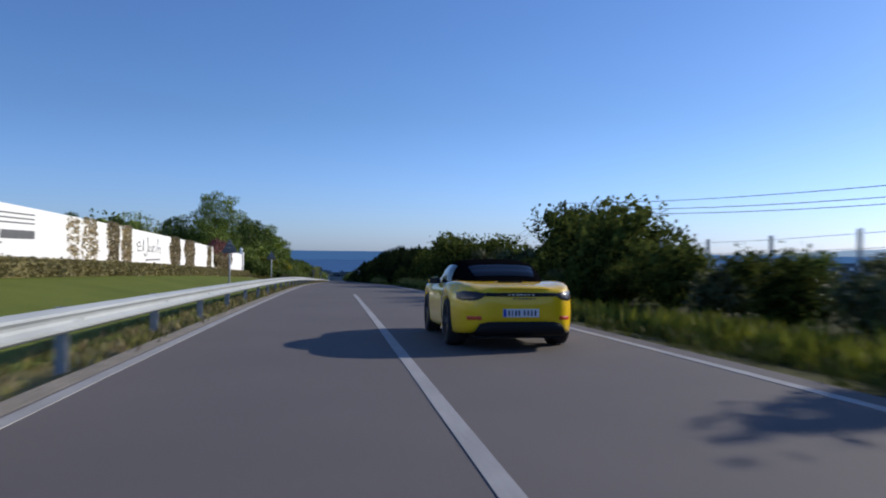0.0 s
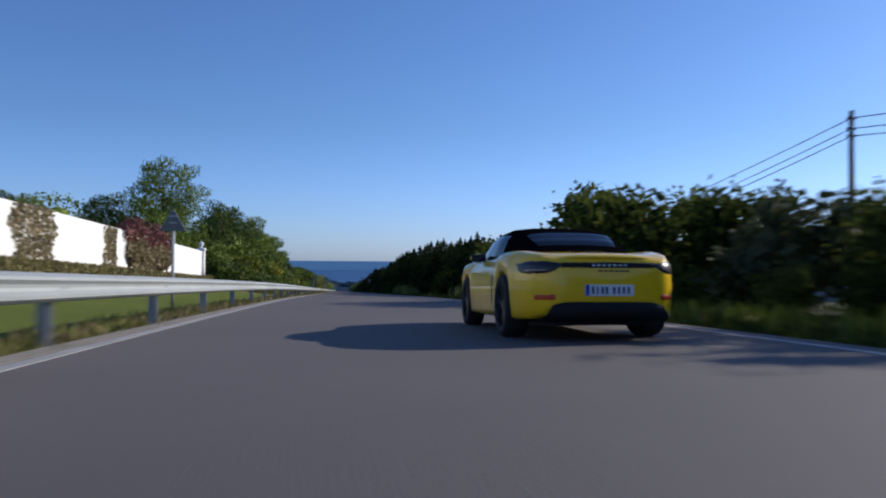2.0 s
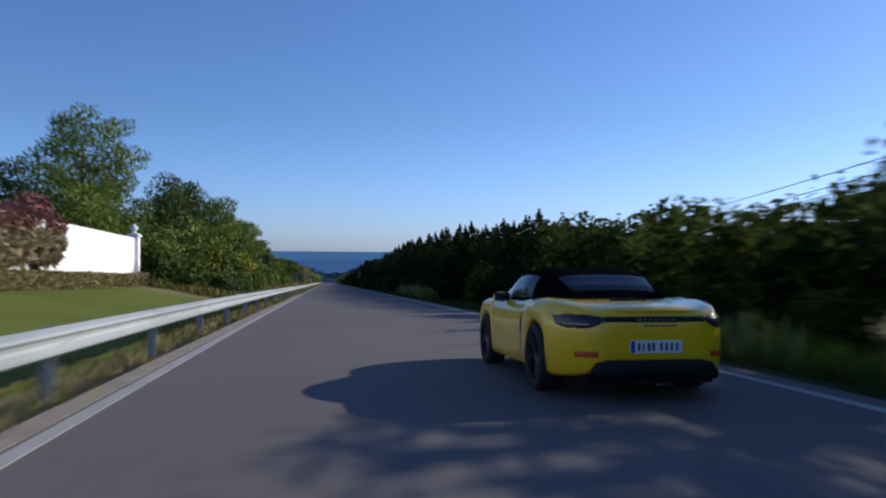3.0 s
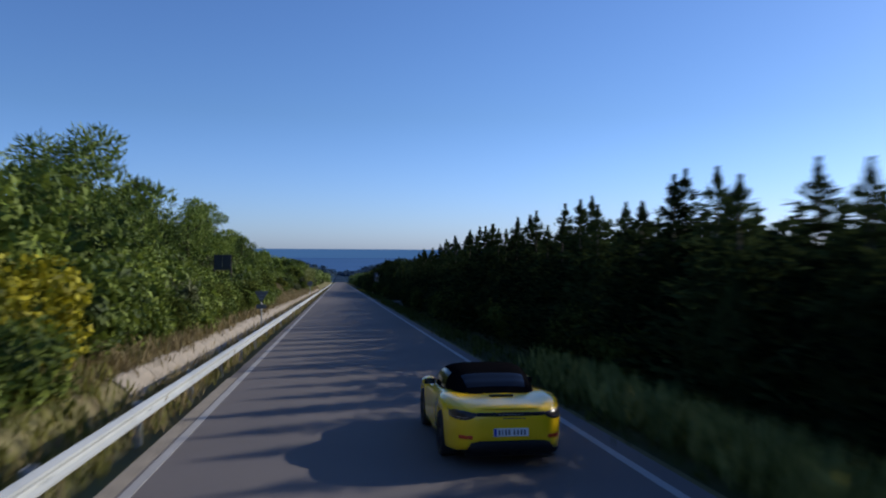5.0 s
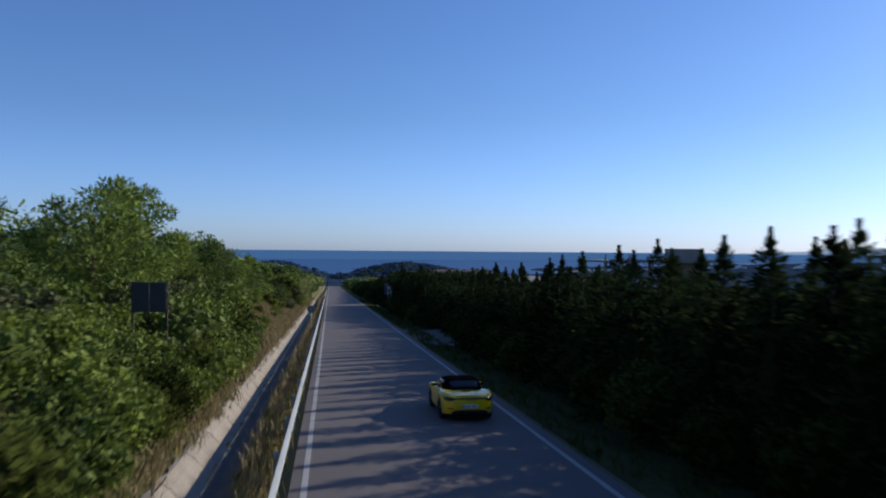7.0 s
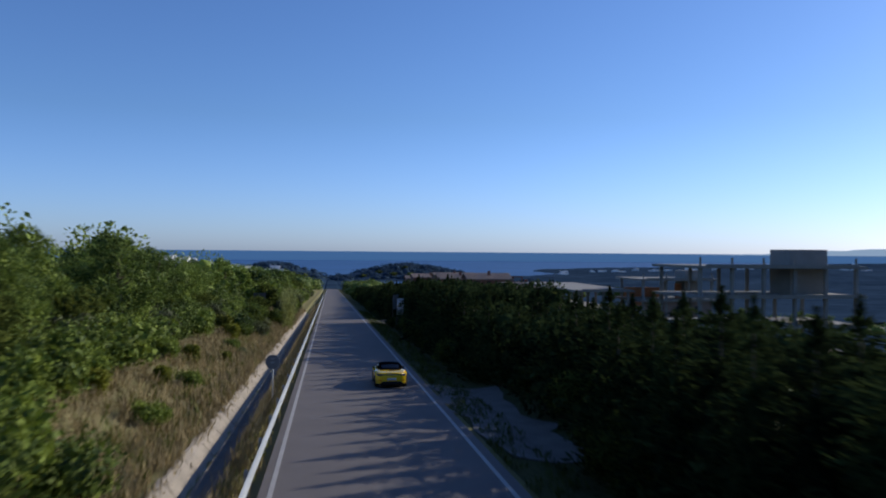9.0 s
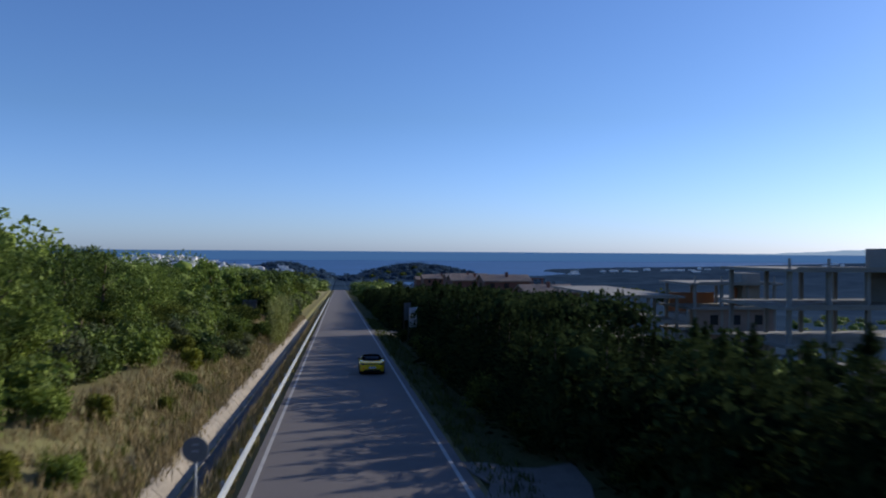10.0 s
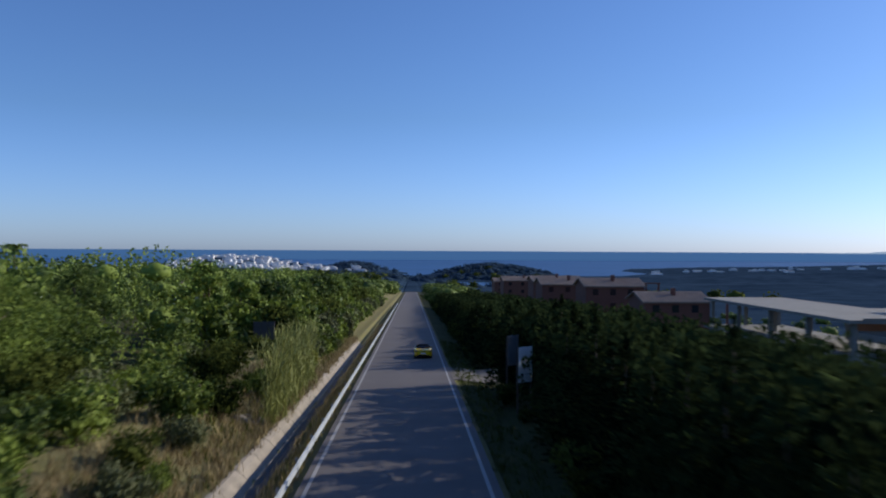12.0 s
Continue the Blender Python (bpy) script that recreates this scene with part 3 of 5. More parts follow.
def quads(me_name, c, axis, across, length, width, mat, core=()):
    """Many small pointed leaves: centres, the leaf's own axis, and its width's way."""
    n = len(c)
    axis = unit(axis)
    across = unit(across - axis * np.sum(across * axis, axis=1, keepdims=True))
    v = np.empty((n, 4, 3))
    v[:, 0] = c - axis * (length / 2)[:, None]
    v[:, 1] = c + across * (width / 2)[:, None] + axis * (length * 0.08)[:, None]
    v[:, 2] = c + axis * (length / 2)[:, None]
    v[:, 3] = c - across * (width / 2)[:, None] + axis * (length * 0.08)[:, None]
    verts = [v.reshape(-1, 3)]
    loops = [np.arange(n * 4)]
    starts = [np.arange(n) * 4]
    sizes = [np.full(n, 4)]
    base, lo = n * 4, n * 4
    for cv, cf in core:
        verts.append(cv)
        loops.append((cf + base).ravel())
        starts.append(lo + np.arange(len(cf)) * 3)
        sizes.append(np.full(len(cf), 3))
        base += len(cv)
        lo += cf.size
    allv = np.concatenate(verts)
    me = bpy.data.meshes.new(me_name)
    me.vertices.add(len(allv))
    me.vertices.foreach_set("co", allv.ravel())
    alll = np.concatenate(loops)
    me.loops.add(len(alll))
    me.loops.foreach_set("vertex_index", alll.astype(np.int32))
    st = np.concatenate(starts)
    me.polygons.add(len(st))
    me.polygons.foreach_set("loop_start", st.astype(np.int32))
    me.materials.append(mat)
    me.update(calc_edges=True)
    me.validate()
    return me


def ball(level):
    bm = bmesh.new()
    bmesh.ops.create_icosphere(bm, subdivisions=level, radius=1)
    v = np.array([p.co[:] for p in bm.verts])
    f = np.array([[p.index for p in q.verts] for q in bm.faces])
    bm.free()
    return v, f


BALL1, BALL2 = ball(1), ball(2)


def crown(name, rng, blobs, count, length, width, mat, radial=0.0, core=0.74, rough=0.3, level=BALL2, up=0.3, inner=False, fill=(2.0, 2.2)):
    """Leaves on lumpy shells around inner masses. blobs: centre and radii."""
    b = np.array(blobs, float)
    area = b[:, 3] * b[:, 4] + b[:, 5] * (b[:, 3] + b[:, 4])
    pick = rng.choice(len(b), size=count, p=area / area.sum())
    d = unit(rng.normal(size=(count, 3)))
    lump = 1 + rough * np.sin(d[:, 0] * 5 + pick * 1.7) * np.sin(d[:, 1] * 6 + pick) * np.sin(d[:, 2] * 5 + pick * 2.3)
    r = (0.66 + 0.37 * rng.random(count) ** 0.7) * lump
    c = b[pick, :3] + d * b[pick, 3:] * r[:, None]
    keep = np.ones(count, bool)
    for i in range(len(b)):
        q = np.sum(((c - b[i, :3]) / (b[i, 3:] * 0.70)) ** 2, axis=1)
        keep &= (q > 1) | (pick == i)
    keep &= c[:, 2] > 0.02
    c, d = c[keep], d[keep]
    n = len(c)
    jit = unit(rng.normal(size=(n, 3)))
    axis = d * radial + jit * (1 - radial) + np.array([0, 0, up]) * (0.5 + radial)
    across = unit(rng.normal(size=(n, 3)))
    ln = length * (0.6 + 0.8 * rng.random(n))
    wd = width * (0.6 + 0.8 * rng.random(n))
    if inner:
        # broad inner foliage that fills the lobes
        m = count // 7
        w = rng.choice(len(b), size=m, p=area / area.sum())
        fd = unit(rng.normal(size=(m, 3)))
        c = np.concatenate([c, b[w, :3] + fd * b[w, 3:] * (0.30 + 0.42 * rng.random((m, 1)))])
        axis = np.concatenate([axis, rng.normal(size=(m, 3))])
        across = np.concatenate([across, rng.normal(size=(m, 3))])
        ln = np.concatenate([ln, length * (fill[0] + rng.random(m))])
        wd = np.concatenate([wd, width * (fill[1] + rng.random(m))])
    cores = []
    if core:
        for q in b[:1] if inner else b:
            v = level[0] * (1 + 0.22 * np.sin(level[0][:, [1]] * 4 + q[0]) * np.sin(level[0][:, [0]] * 5 + q[1]))
            cores.append((v * q[3:] * core + q[:3], level[1]))
    return quads(name, c, axis, across, ln, wd, mat, cores)


def trunk_mesh(name, rng, height, radius, limbs=4, reach=1.4, tilt=0.05):
    bm = bmesh.new()
    lean = rng.normal(size=2) * tilt
    pts = [(lean[0] * z * math.sin(z), lean[1] * z, z) for z in span(-0.25, height, 6)]
    tube(bm, pts, [radius * (1.25 - 0.9 * i / 6) for i in range(7)], 8)
    for k in range(limbs):
        a = k * math.tau / limbs + rng.random()
        z0 = height * (0.5 + 0.4 * k / max(limbs, 1))
        p = Vector((lean[0] * z0 * math.sin(z0), lean[1] * z0, z0))
        q = p + Vector((math.cos(a) * reach, math.sin(a) * reach, reach * 0.55))
        tube(bm, [p, (p + q) / 2 + Vector((0, 0, -0.1)), q], [radius * 0.45, radius * 0.3, radius * 0.12], 6)
    me = bpy.data.meshes.new(name)
    bm.to_mesh(me)
    bm.free()
    me.materials.append(M_BARK)
    return me


def plant(name, label, category, crown_me, trunk_me, m, group=""):
    ob = new(name)
    tagged(ob, label, category, group)
    if trunk_me:
        put("trunk", trunk_me, ob)
    put("crown", crown_me, ob)
    ob.matrix_basis = m
    return ob


def pine_blobs(rng, h, spread, n, flat=0.5, low=0.45):
    out = []
    for k in range(n):
        f = (k + 0.5) / n
        z = h * (low + (1 - low) * f) - 0.5
        rr = spread * math.sqrt(max(0.05, 1 - ((f - 0.35) / 0.75) ** 2)) * (0.25 + 0.75 * rng.random())
        a = k * 2.4 + rng.random() * 0.8
        s = spread * (0.36 + 0.18 * rng.random()) * (1.15 - 0.4 * f)
        out.append((rr * math.cos(a), rr * math.sin(a), min(z, h - s * flat), s, s, s * flat * 1.15))
    return out


def bush_blobs(rng, h, w, n):
    out = [(0, 0, h * 0.42, w * 0.42, w * 0.42, h * 0.46)]
    for k in range(n):
        a = k * 2.4 + rng.random()
        rr = w * 0.38 * (0.4 + 0.6 * rng.random())
        s = w * (0.16 + 0.12 * rng.random())
        z = h * (0.25 + 0.6 * rng.random())
        out.append((rr * math.cos(a), rr * math.sin(a), min(z, h - s * 0.9), s, s, s * 0.9))
    return out


def conifer(name, rng, h, r0, count, mat, big):
    """Drooping sprays on whorls, thinning to a bare leader."""
    f = rng.random(count) ** 1.05
    z = 0.05 + f * (h - 0.1)
    whorl = np.round(z / 0.34) * 0.34
    z = whorl + (z - whorl) * np.where(f > 0.55, 0.72, 0.9)
    rr = r0 * np.clip(1 - z / h, 0.02, 1) ** 0.76 * np.clip((1 - z / h) / 0.16, 0.06, 1) * (0.85 + 0.28 * np.sin(whorl * 9.1 + 2.0 * np.floor(z * 1.3))) * (1 + 0.22 * np.sin(3 * np.floor(rng.random(count) * 5)))
    nb = 7
    a = np.floor(rng.random(count) * nb) / nb * math.tau + whorl * 5.3 + rng.normal(size=count) * 0.24
    k = rng.random(count) ** 0.55
    rad = rr * k * (1 + 0.12 * rng.normal(size=count))
    d = np.stack([np.cos(a), np.sin(a), np.zeros(count)], 1)
    c = d * rad[:, None]
    c[:, 2] = np.clip(z + 0.22 * rad - 0.14 * rad ** 2 + rng.normal(size=count) * 0.05, 0.03, h + 0.1)
    axis = d + np.stack([np.zeros(count), np.zeros(count), 0.55 - 0.4 * k], 1) + rng.normal(size=(count, 3)) * 0.35
    across = rng.normal(size=(count, 3)) + np.array([0, 0, 0.5])
    size = (0.15 + 0.23 * (1 - f)) * big
    axis[:, 2] += 1.6 * np.clip((z / h - 0.82) / 0.18, 0, 1)
    c[:, 2] = np.minimum(c[:, 2], h * 0.985)
    v = BALL2[0].copy()
    core_v = np.stack([v[:, 0] * r0 * 0.56 * (0.55 - 0.45 * v[:, 2]), v[:, 1] * r0 * 0.56 * (0.55 - 0.45 * v[:, 2]), h * 0.36 + v[:, 2] * h * 0.35], 1)
    return quads(name, c, axis, across, size * 1.35, size * 0.30, mat, [(core_v, BALL2[1])])


RNG = np.random.default_rng(7)
PINES, BUSHES, CONIFERS = {}, {}, {}      # by kind and whether far
for k, (h, sp, n) in enumerate(((10.4, 3.0, 34), (7.2, 2.6, 17), (6.6, 2.9, 16), (7.6, 2.2, 17))):
    t = trunk_mesh("trunk", RNG, h * 0.8, 0.17, 5, sp * 0.5)
    blobs = pine_blobs(RNG, h, sp, n, 0.55, 0.22 if k == 0 else 0.38)
    PINES[k, 0] = (crown("crown", RNG, blobs, 12000 if k == 0 else 5600, 0.36, 0.062, M_PINE, radial=0.5, core=0.60, rough=0.25, level=BALL1, inner=True, fill=(1.0, 1.8)), t)
    PINES[k, 1] = (crown("crown", RNG, blobs, 1700, 0.60, 0.20, M_PINE, radial=0.5, core=0.70, rough=0.25, level=BALL1), t)
for k, (h, w, n, mat) in enumerate(((3.4, 3.8, 17, M_BUSH), (2.6, 3.2, 14, M_BUSH), (3.0, 3.4, 15, M_OLIVE), (2.2, 2.4, 12, M_YELLOWISH), (4.2, 4.0, 18, M_BUSH), (3.6, 3.8, 17, M_SHADY_BUSH), (4.2, 4.1, 18, M_SHADY_BUSH), (2.8, 2.9, 13, M_BROOM))):
    t = trunk_mesh("trunk", RNG, h * 0.5, 0.07, 3, w * 0.2)
    blobs = bush_blobs(RNG, h, w, n)
    BUSHES[k, 0] = (crown("crown", RNG, blobs, 2250, 0.22, 0.125, mat, radial=0.3, core=0.62, rough=0.32, level=BALL2, inner=True), t)
    BUSHES[k, 1] = (crown("crown", RNG, blobs, 800, 0.40, 0.25, mat, radial=0.2, core=0.62, rough=0.35, level=BALL1, inner=True), t)
for k, (h, r) in enumerate(((5.5, 1.8), (5.1, 1.95), (5.9, 1.75), (4.8, 1.9))):
    t = trunk_mesh("trunk", RNG, h * 0.85, 0.07, 0, 0, 0.0)
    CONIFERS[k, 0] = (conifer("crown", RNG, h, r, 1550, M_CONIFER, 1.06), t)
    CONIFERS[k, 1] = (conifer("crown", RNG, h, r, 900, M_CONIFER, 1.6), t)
BUSH_WORD = ("dense green Mediterranean bush", "low green Mediterranean bush", "grey-green wild olive bush", "yellow-green sunlit shrub", "tall dense green bush", "bush with shade-darkened leaves", "tall bush with shade-darkened leaves", "bright yellow flowering broom bush")


def at_ground(x, y, scale=1.0, turn=0.0, dz=0.0):
    return pose(x, y, ground_z(x, y) + dz, 0, 0, turn) @ Matrix.Diagonal((scale, scale, scale, 1))


MADE = {}


def set_plant(kind, k, x, y, scale, turn, where, dz=-0.05):
    """Builds each kind once and copies it."""
    m = at_ground(x, y, 1.0, turn, dz)
    far = 1 if y > (262 if kind == 'pine_tree' else 262) or y < -3 else 0
    key = (kind, k, where, far)
    if key not in MADE:
        if kind == "pine_tree":
            c, t = PINES[k, far]
            ob = plant(kind, "pine tree with layered green crown " + where, "tree", c, t, m, "pines " + where)
        elif kind == "bush":
            c, t = BUSHES[k, far]
            ob = plant(kind, BUSH_WORD[k] + " " + where, "bush", c, t, m, "bushes " + where)
        else:
            c, t = CONIFERS[k, far]
            ob = plant(kind, "dark green spiky conifer in a hedge row " + where, "tree", c, t, m, "conifers " + where)
        MADE[key] = ob
    else:
        ob = copy_thing(MADE[key], m)
    ob.scale = (scale, scale, scale)
    return ob


CONIFER_TALL = (5.5, 5.1, 5.9, 4.8)


def row_height(y):
    """How high the conifer row stands along the road, in metres."""
    return lerp_table([(82, 4.5), (100, 5.05), (110, 5.35), (120, 5.5), (130, 5.6), (138, 5.95), (150, 5.8), (170, 5.7), (186, 5.5), (206, 5.2), (224, 6.3), (260, 6.6), (300, 4.6), (430, 4.0)], y)


def plant_all():
    R = random.Random(11)
    left, right = "on the bank beside the road", "beside the shaded verge"
    # the tall pine behind the garden wall and the trees after it
    set_plant("pine_tree", 0, -15.3, 95.5, 0.96, 40, left)
    for x, y, k, s in ((-13.2, 112, 1, 1.12), (-16.5, 104, 2, 1.05), (-20, 96, 1, 1.0), (-22, 84, 2, 0.85), (-25, 90, 3, 0.85), (-14.4, 119, 3, 1.04), (-12.6, 127.5, 2, 1.2), (-15.6, 133, 1, 1.05),
                       (-13.0, 140, 3, 0.95), (-16, 147, 2, 1.05), (-13.3, 157, 1, 1.02), (-13.1, 163, 3, 1.12), (-15.5, 170, 2, 1.0), (-24, 70, 3, 0.7), (-26, 60, 1, 0.72)):
        set_plant("pine_tree", k, x, y, s, R.random() * 360, left)
    y = 176
    while y < 420:
        y = 273.0 if 248 < y < 272 else y
        set_plant("pine_tree", R.choice((1, 2, 3)), -13.6 - R.random() * 4 - (3.2 if 208 < y < 275 else 0), y, 0.80 + 0.22 * R.random(), R.random() * 360, left)
        y += 4.5 + R.random() * 3
    # bushes along the left bank
    for x, y, k, s in ((-11.8, 99, 0, 0.95), (-9.6, 101, 3, 1.2), (-7.2, 100.2, 0, 0.55), (-7.0, 104.0, 1, 0.62), (-7.1, 107.0, 0, 0.6), (-6.9, 97.2, 1, 0.5), (-9.2, 108.6, 7, 0.95), (-8.9, 141.5, 4, 0.62), (-9.3, 146.0, 4, 0.52), (-12.5, 105, 4, 1.1), (-9.2, 106, 0, 1.0), (-10.8, 111, 4, 1.05), (-8.4, 111.2, 7, 1.05), (-13.9, 97, 4, 1.0), (-10.9, 96.5, 1, 0.8),
                       (-8.3, 114.5, 0, 0.95), (-11.2, 117, 4, 1.15), (-8.6, 118.6, 1, 1.0), (-8.3, 107.0, 3, 1.1), (-7.4, 103.4, 1, 0.7), (-7.2, 99.5, 0, 0.5), (-8.0, 96.0, 1, 0.65), (-9.3, 93.5, 0, 0.7), (-6.9, 95.5, 2, 0.4), (-8.8, 122.4, 0, 1.05), (-11.4, 124.5, 4, 1.1), (-8.3, 126.2, 2, 0.85), (-9.6, 129.6, 0, 1.0),
                       (-7.9, 130.5, 3, 0.8), (-8.5, 133.5, 2, 0.8), (-10.8, 133.5, 0, 0.9), (-7.9, 136.8, 1, 0.75), (-8.4, 228, 2, 0.6), (-9.2, 231, 5, 0.5), (-8.8, 236, 2, 0.55), (-9.8, 239, 0, 0.8), (-9.0, 243, 5, 0.6), (-10.6, 247, 5, 0.75), (-10.9, 252, 5, 0.7), (-9.7, 222, 0, 0.7), (-13.2, 273.5, 4, 1.0), (-16, 270, 4, 1.05), (-10.2, 274, 0, 0.95), (-12.4, 267.2, 5, 0.42), (-10.8, 263, 5, 0.5), (-13.4, 262, 0, 0.5), (-15.5, 259, 0, 0.75), (-14, 254, 2, 0.7), (-17.5, 263, 4, 0.9), (-13.5, 247, 0, 0.85)):
        set_plant("bush", k, x, y, s, R.random() * 360, left)
    y = 139.0
    while y < 425:
        dry = 172 < y < 247
        low = 138 < y < 152 or 247 <= y < 270
        x = -11.4 - R.random() * 1.4 if dry else -8.5 - R.random() * 1.2
        k = R.choice((0, 1, 2, 4, 5, 0, 2)) if y < 260 else R.choice((0, 1, 2, 2))
        if low or dry:
            k = R.choice((0, 2, 1))
        if 243 < y < 269:
            x, k, low = -9.2 - 0.5 * R.random(), 1, True
        set_plant("bush", k, x, y, (0.30 if 243 < y < 269 else 0.66 if dry else 0.58 if low else 0.85) + (0.1 if low else 0.22) * R.random(), R.random() * 360, left)
        if R.random() < 0.8 and not low:
            set_plant("bush", R.choice((2, 4, 5, 6)), x - 2.6, y + 1, (0.66 if 205 < y < 265 else 0.85) + 0.26 * R.random(), R.random() * 360, left)
        if not dry and 139 < y < 300:
            set_plant("bush", R.choice((1, 0, 3, 2)), -7.75 - 0.5 * R.random(), y + 1.3, 0.42 + 0.2 * R.random(), R.random() * 360, left)
        if low and y < 200:
            set_plant("bush", R.choice((0, 1, 2)), x - 2.2, y + 0.8, 0.65 + 0.12 * R.random(), R.random() * 360, left)
            set_plant("bush", R.choice((0, 4, 2)), x - 4.6, y + 1.6, 0.85 + 0.2 * R.random(), R.random() * 360, left)
        if dry and R.random() < 0.3:
            set_plant("bush", R.choice((1, 3)), -8.2 - R.random(), y + 1.2, 0.35 + 0.15 * R.random(), R.random() * 360, left)
        y += 2.6 + R.random() * 1.2
    # dark growth hanging over the channel's far lip
    y = 121.0
    while y < 168:
        set_plant("bush", R.choice((0, 1, 4, 5)), -7.55 - 0.35 * R.random(), y, 0.50 + 0.22 * R.random(), R.random() * 360, left)
        y += 1.9 + 0.8 * R.random()
    # low dry shrubs in the clearing
    for x, y, k, s in ((-9.6, 216.5, 3, 0.62), (-10.6, 219.0, 3, 0.7), (-9.2, 221.0, 0, 0.5), (-8.0, 210.0, 2, 0.3), (-9.8, 199.0, 3, 0.5), (-10.6, 196.0, 1, 0.55), (-9.6, 190.0, 3, 0.42), (-10.6, 183.0, 3, 0.5)):
        set_plant("bush", k, x, y, s, R.random() * 360, left)
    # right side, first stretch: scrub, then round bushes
    # the first three stay out of view, added to throw shadow on the road
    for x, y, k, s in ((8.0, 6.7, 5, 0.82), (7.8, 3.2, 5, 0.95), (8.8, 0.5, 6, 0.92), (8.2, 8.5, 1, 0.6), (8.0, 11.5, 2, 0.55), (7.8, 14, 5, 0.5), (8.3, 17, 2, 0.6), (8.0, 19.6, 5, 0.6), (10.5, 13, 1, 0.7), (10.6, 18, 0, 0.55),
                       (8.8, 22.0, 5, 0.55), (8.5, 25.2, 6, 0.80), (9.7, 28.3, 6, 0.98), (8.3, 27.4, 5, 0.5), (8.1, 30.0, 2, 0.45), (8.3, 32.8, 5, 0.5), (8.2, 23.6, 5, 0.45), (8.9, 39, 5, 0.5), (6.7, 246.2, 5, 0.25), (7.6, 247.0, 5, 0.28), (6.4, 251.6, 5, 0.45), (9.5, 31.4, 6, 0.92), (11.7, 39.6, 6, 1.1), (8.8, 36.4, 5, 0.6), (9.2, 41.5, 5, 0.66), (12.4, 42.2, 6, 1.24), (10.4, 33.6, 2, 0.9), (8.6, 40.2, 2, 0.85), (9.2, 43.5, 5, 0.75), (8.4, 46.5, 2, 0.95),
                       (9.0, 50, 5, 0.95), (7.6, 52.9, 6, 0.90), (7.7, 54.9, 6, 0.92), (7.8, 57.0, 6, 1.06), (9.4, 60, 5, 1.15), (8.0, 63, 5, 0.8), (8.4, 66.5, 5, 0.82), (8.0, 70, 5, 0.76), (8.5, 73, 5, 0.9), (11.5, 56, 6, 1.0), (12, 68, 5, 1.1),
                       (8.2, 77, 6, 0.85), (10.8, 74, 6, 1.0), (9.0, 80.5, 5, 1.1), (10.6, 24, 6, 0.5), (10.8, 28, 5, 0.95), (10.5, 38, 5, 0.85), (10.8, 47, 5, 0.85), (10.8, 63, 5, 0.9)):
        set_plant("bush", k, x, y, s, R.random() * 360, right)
    y = 23.0
    while y < 80:
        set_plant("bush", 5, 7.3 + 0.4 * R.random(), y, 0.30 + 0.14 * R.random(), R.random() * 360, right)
        y += 1.7 + 0.6 * R.random()
    y = 82.0
    while y < 430:
        gap = 262 < y < 272
        back = 1.8 * smoothstep(176, 180, y) * (1 - smoothstep(194, 198, y)) + 2.3 * smoothstep(241, 245, y) * (1 - smoothstep(256, 259, y))
        if not gap:
            k = R.choice((0, 0, 1, 2, 3)) if y < 250 else R.choice((1, 3))
            s = (0.91 + 0.14 * R.random()) * row_height(y) / CONIFER_TALL[k]
            set_plant("conifer_tree", k, 7.5 + back + 0.5 * R.random(), y, s, R.random() * 360, right)
            if R.random() < (0.5 if y < 240 else 0.3):
                j = R.choice((0, 1, 3))
                set_plant("conifer_tree", j, 9.6 + back + R.random() * 1.4, y + 1, (0.84 + 0.18 * R.random()) * row_height(y) / CONIFER_TALL[j], R.random() * 360, right)
            if R.random() < 0.22:
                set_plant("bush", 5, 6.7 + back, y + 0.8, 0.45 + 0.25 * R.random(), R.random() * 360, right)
        y += (1.75 if y < 215 else 2.3) + 0.5 * R.random()


def spires():
    """The tallest, slender tips of the conifer row."""
    R = random.Random(23)
    for x, y in ((8.1, 110.2), (8.4, 118.5), (8.2, 121.2), (8.0, 128.6), (7.8, 134.0), (8.2, 135.6), (7.9, 138.4), (8.6, 146.5), (8.8, 158.3), (9.3, 221.5), (9.6, 225.6)):
        set_plant("conifer_tree", 2, x, y, row_height(y) * (1.03 + 0.04 * R.random()) / CONIFER_TALL[2], R.random() * 360, "beside the shaded verge")


plant_all()
spires()


def far_wood(name, label, spots, rng, per, leaf, mat, h0, h1, w, core=0.76):
    blobs = []
    for x, y in spots:
        z = ground_z(x, y)
        h = h0 + (h1 - h0) * rng.random()
        r = w * (0.8 + 0.4 * rng.random())
        blobs.append((x, y, z + h - r * 0.55, r, r, r * 0.62))
        blobs.append((x + rng.normal() * r * 0.4, y + rng.normal() * r * 0.4, z + (h - r) * 0.5, r * 0.9, r * 0.9, max(h - r, 1) * 0.55))
    b = np.array(blobs)
    n = len(b) * per
    pick = np.repeat(np.arange(len(b)), per)
    d = unit(rng.normal(size=(n, 3)))
    lump = 1 + 0.18 * np.sin(d[:, 0] * 5 + pick * 1.7) * np.sin(d[:, 1] * 6 + pick)
    c = b[pick, :3] + d * b[pick, 3:] * ((0.82 + 0.2 * rng.random(n)) * lump)[:, None]
    cores = [(BALL1[0] * q[3:] * core + q[:3], BALL1[1]) for q in b] if core else []
    me = quads(name, c, d * 0.4 + rng.normal(size=(n, 3)), rng.normal(size=(n, 3)), leaf * (0.6 + 0.8 * rng.random(n)), leaf * 0.6 * (0.6 + 0.8 * rng.random(n)), mat, cores)
    ob = put(name, me)
    tagged(ob, label, "woodland", kind="stuff")


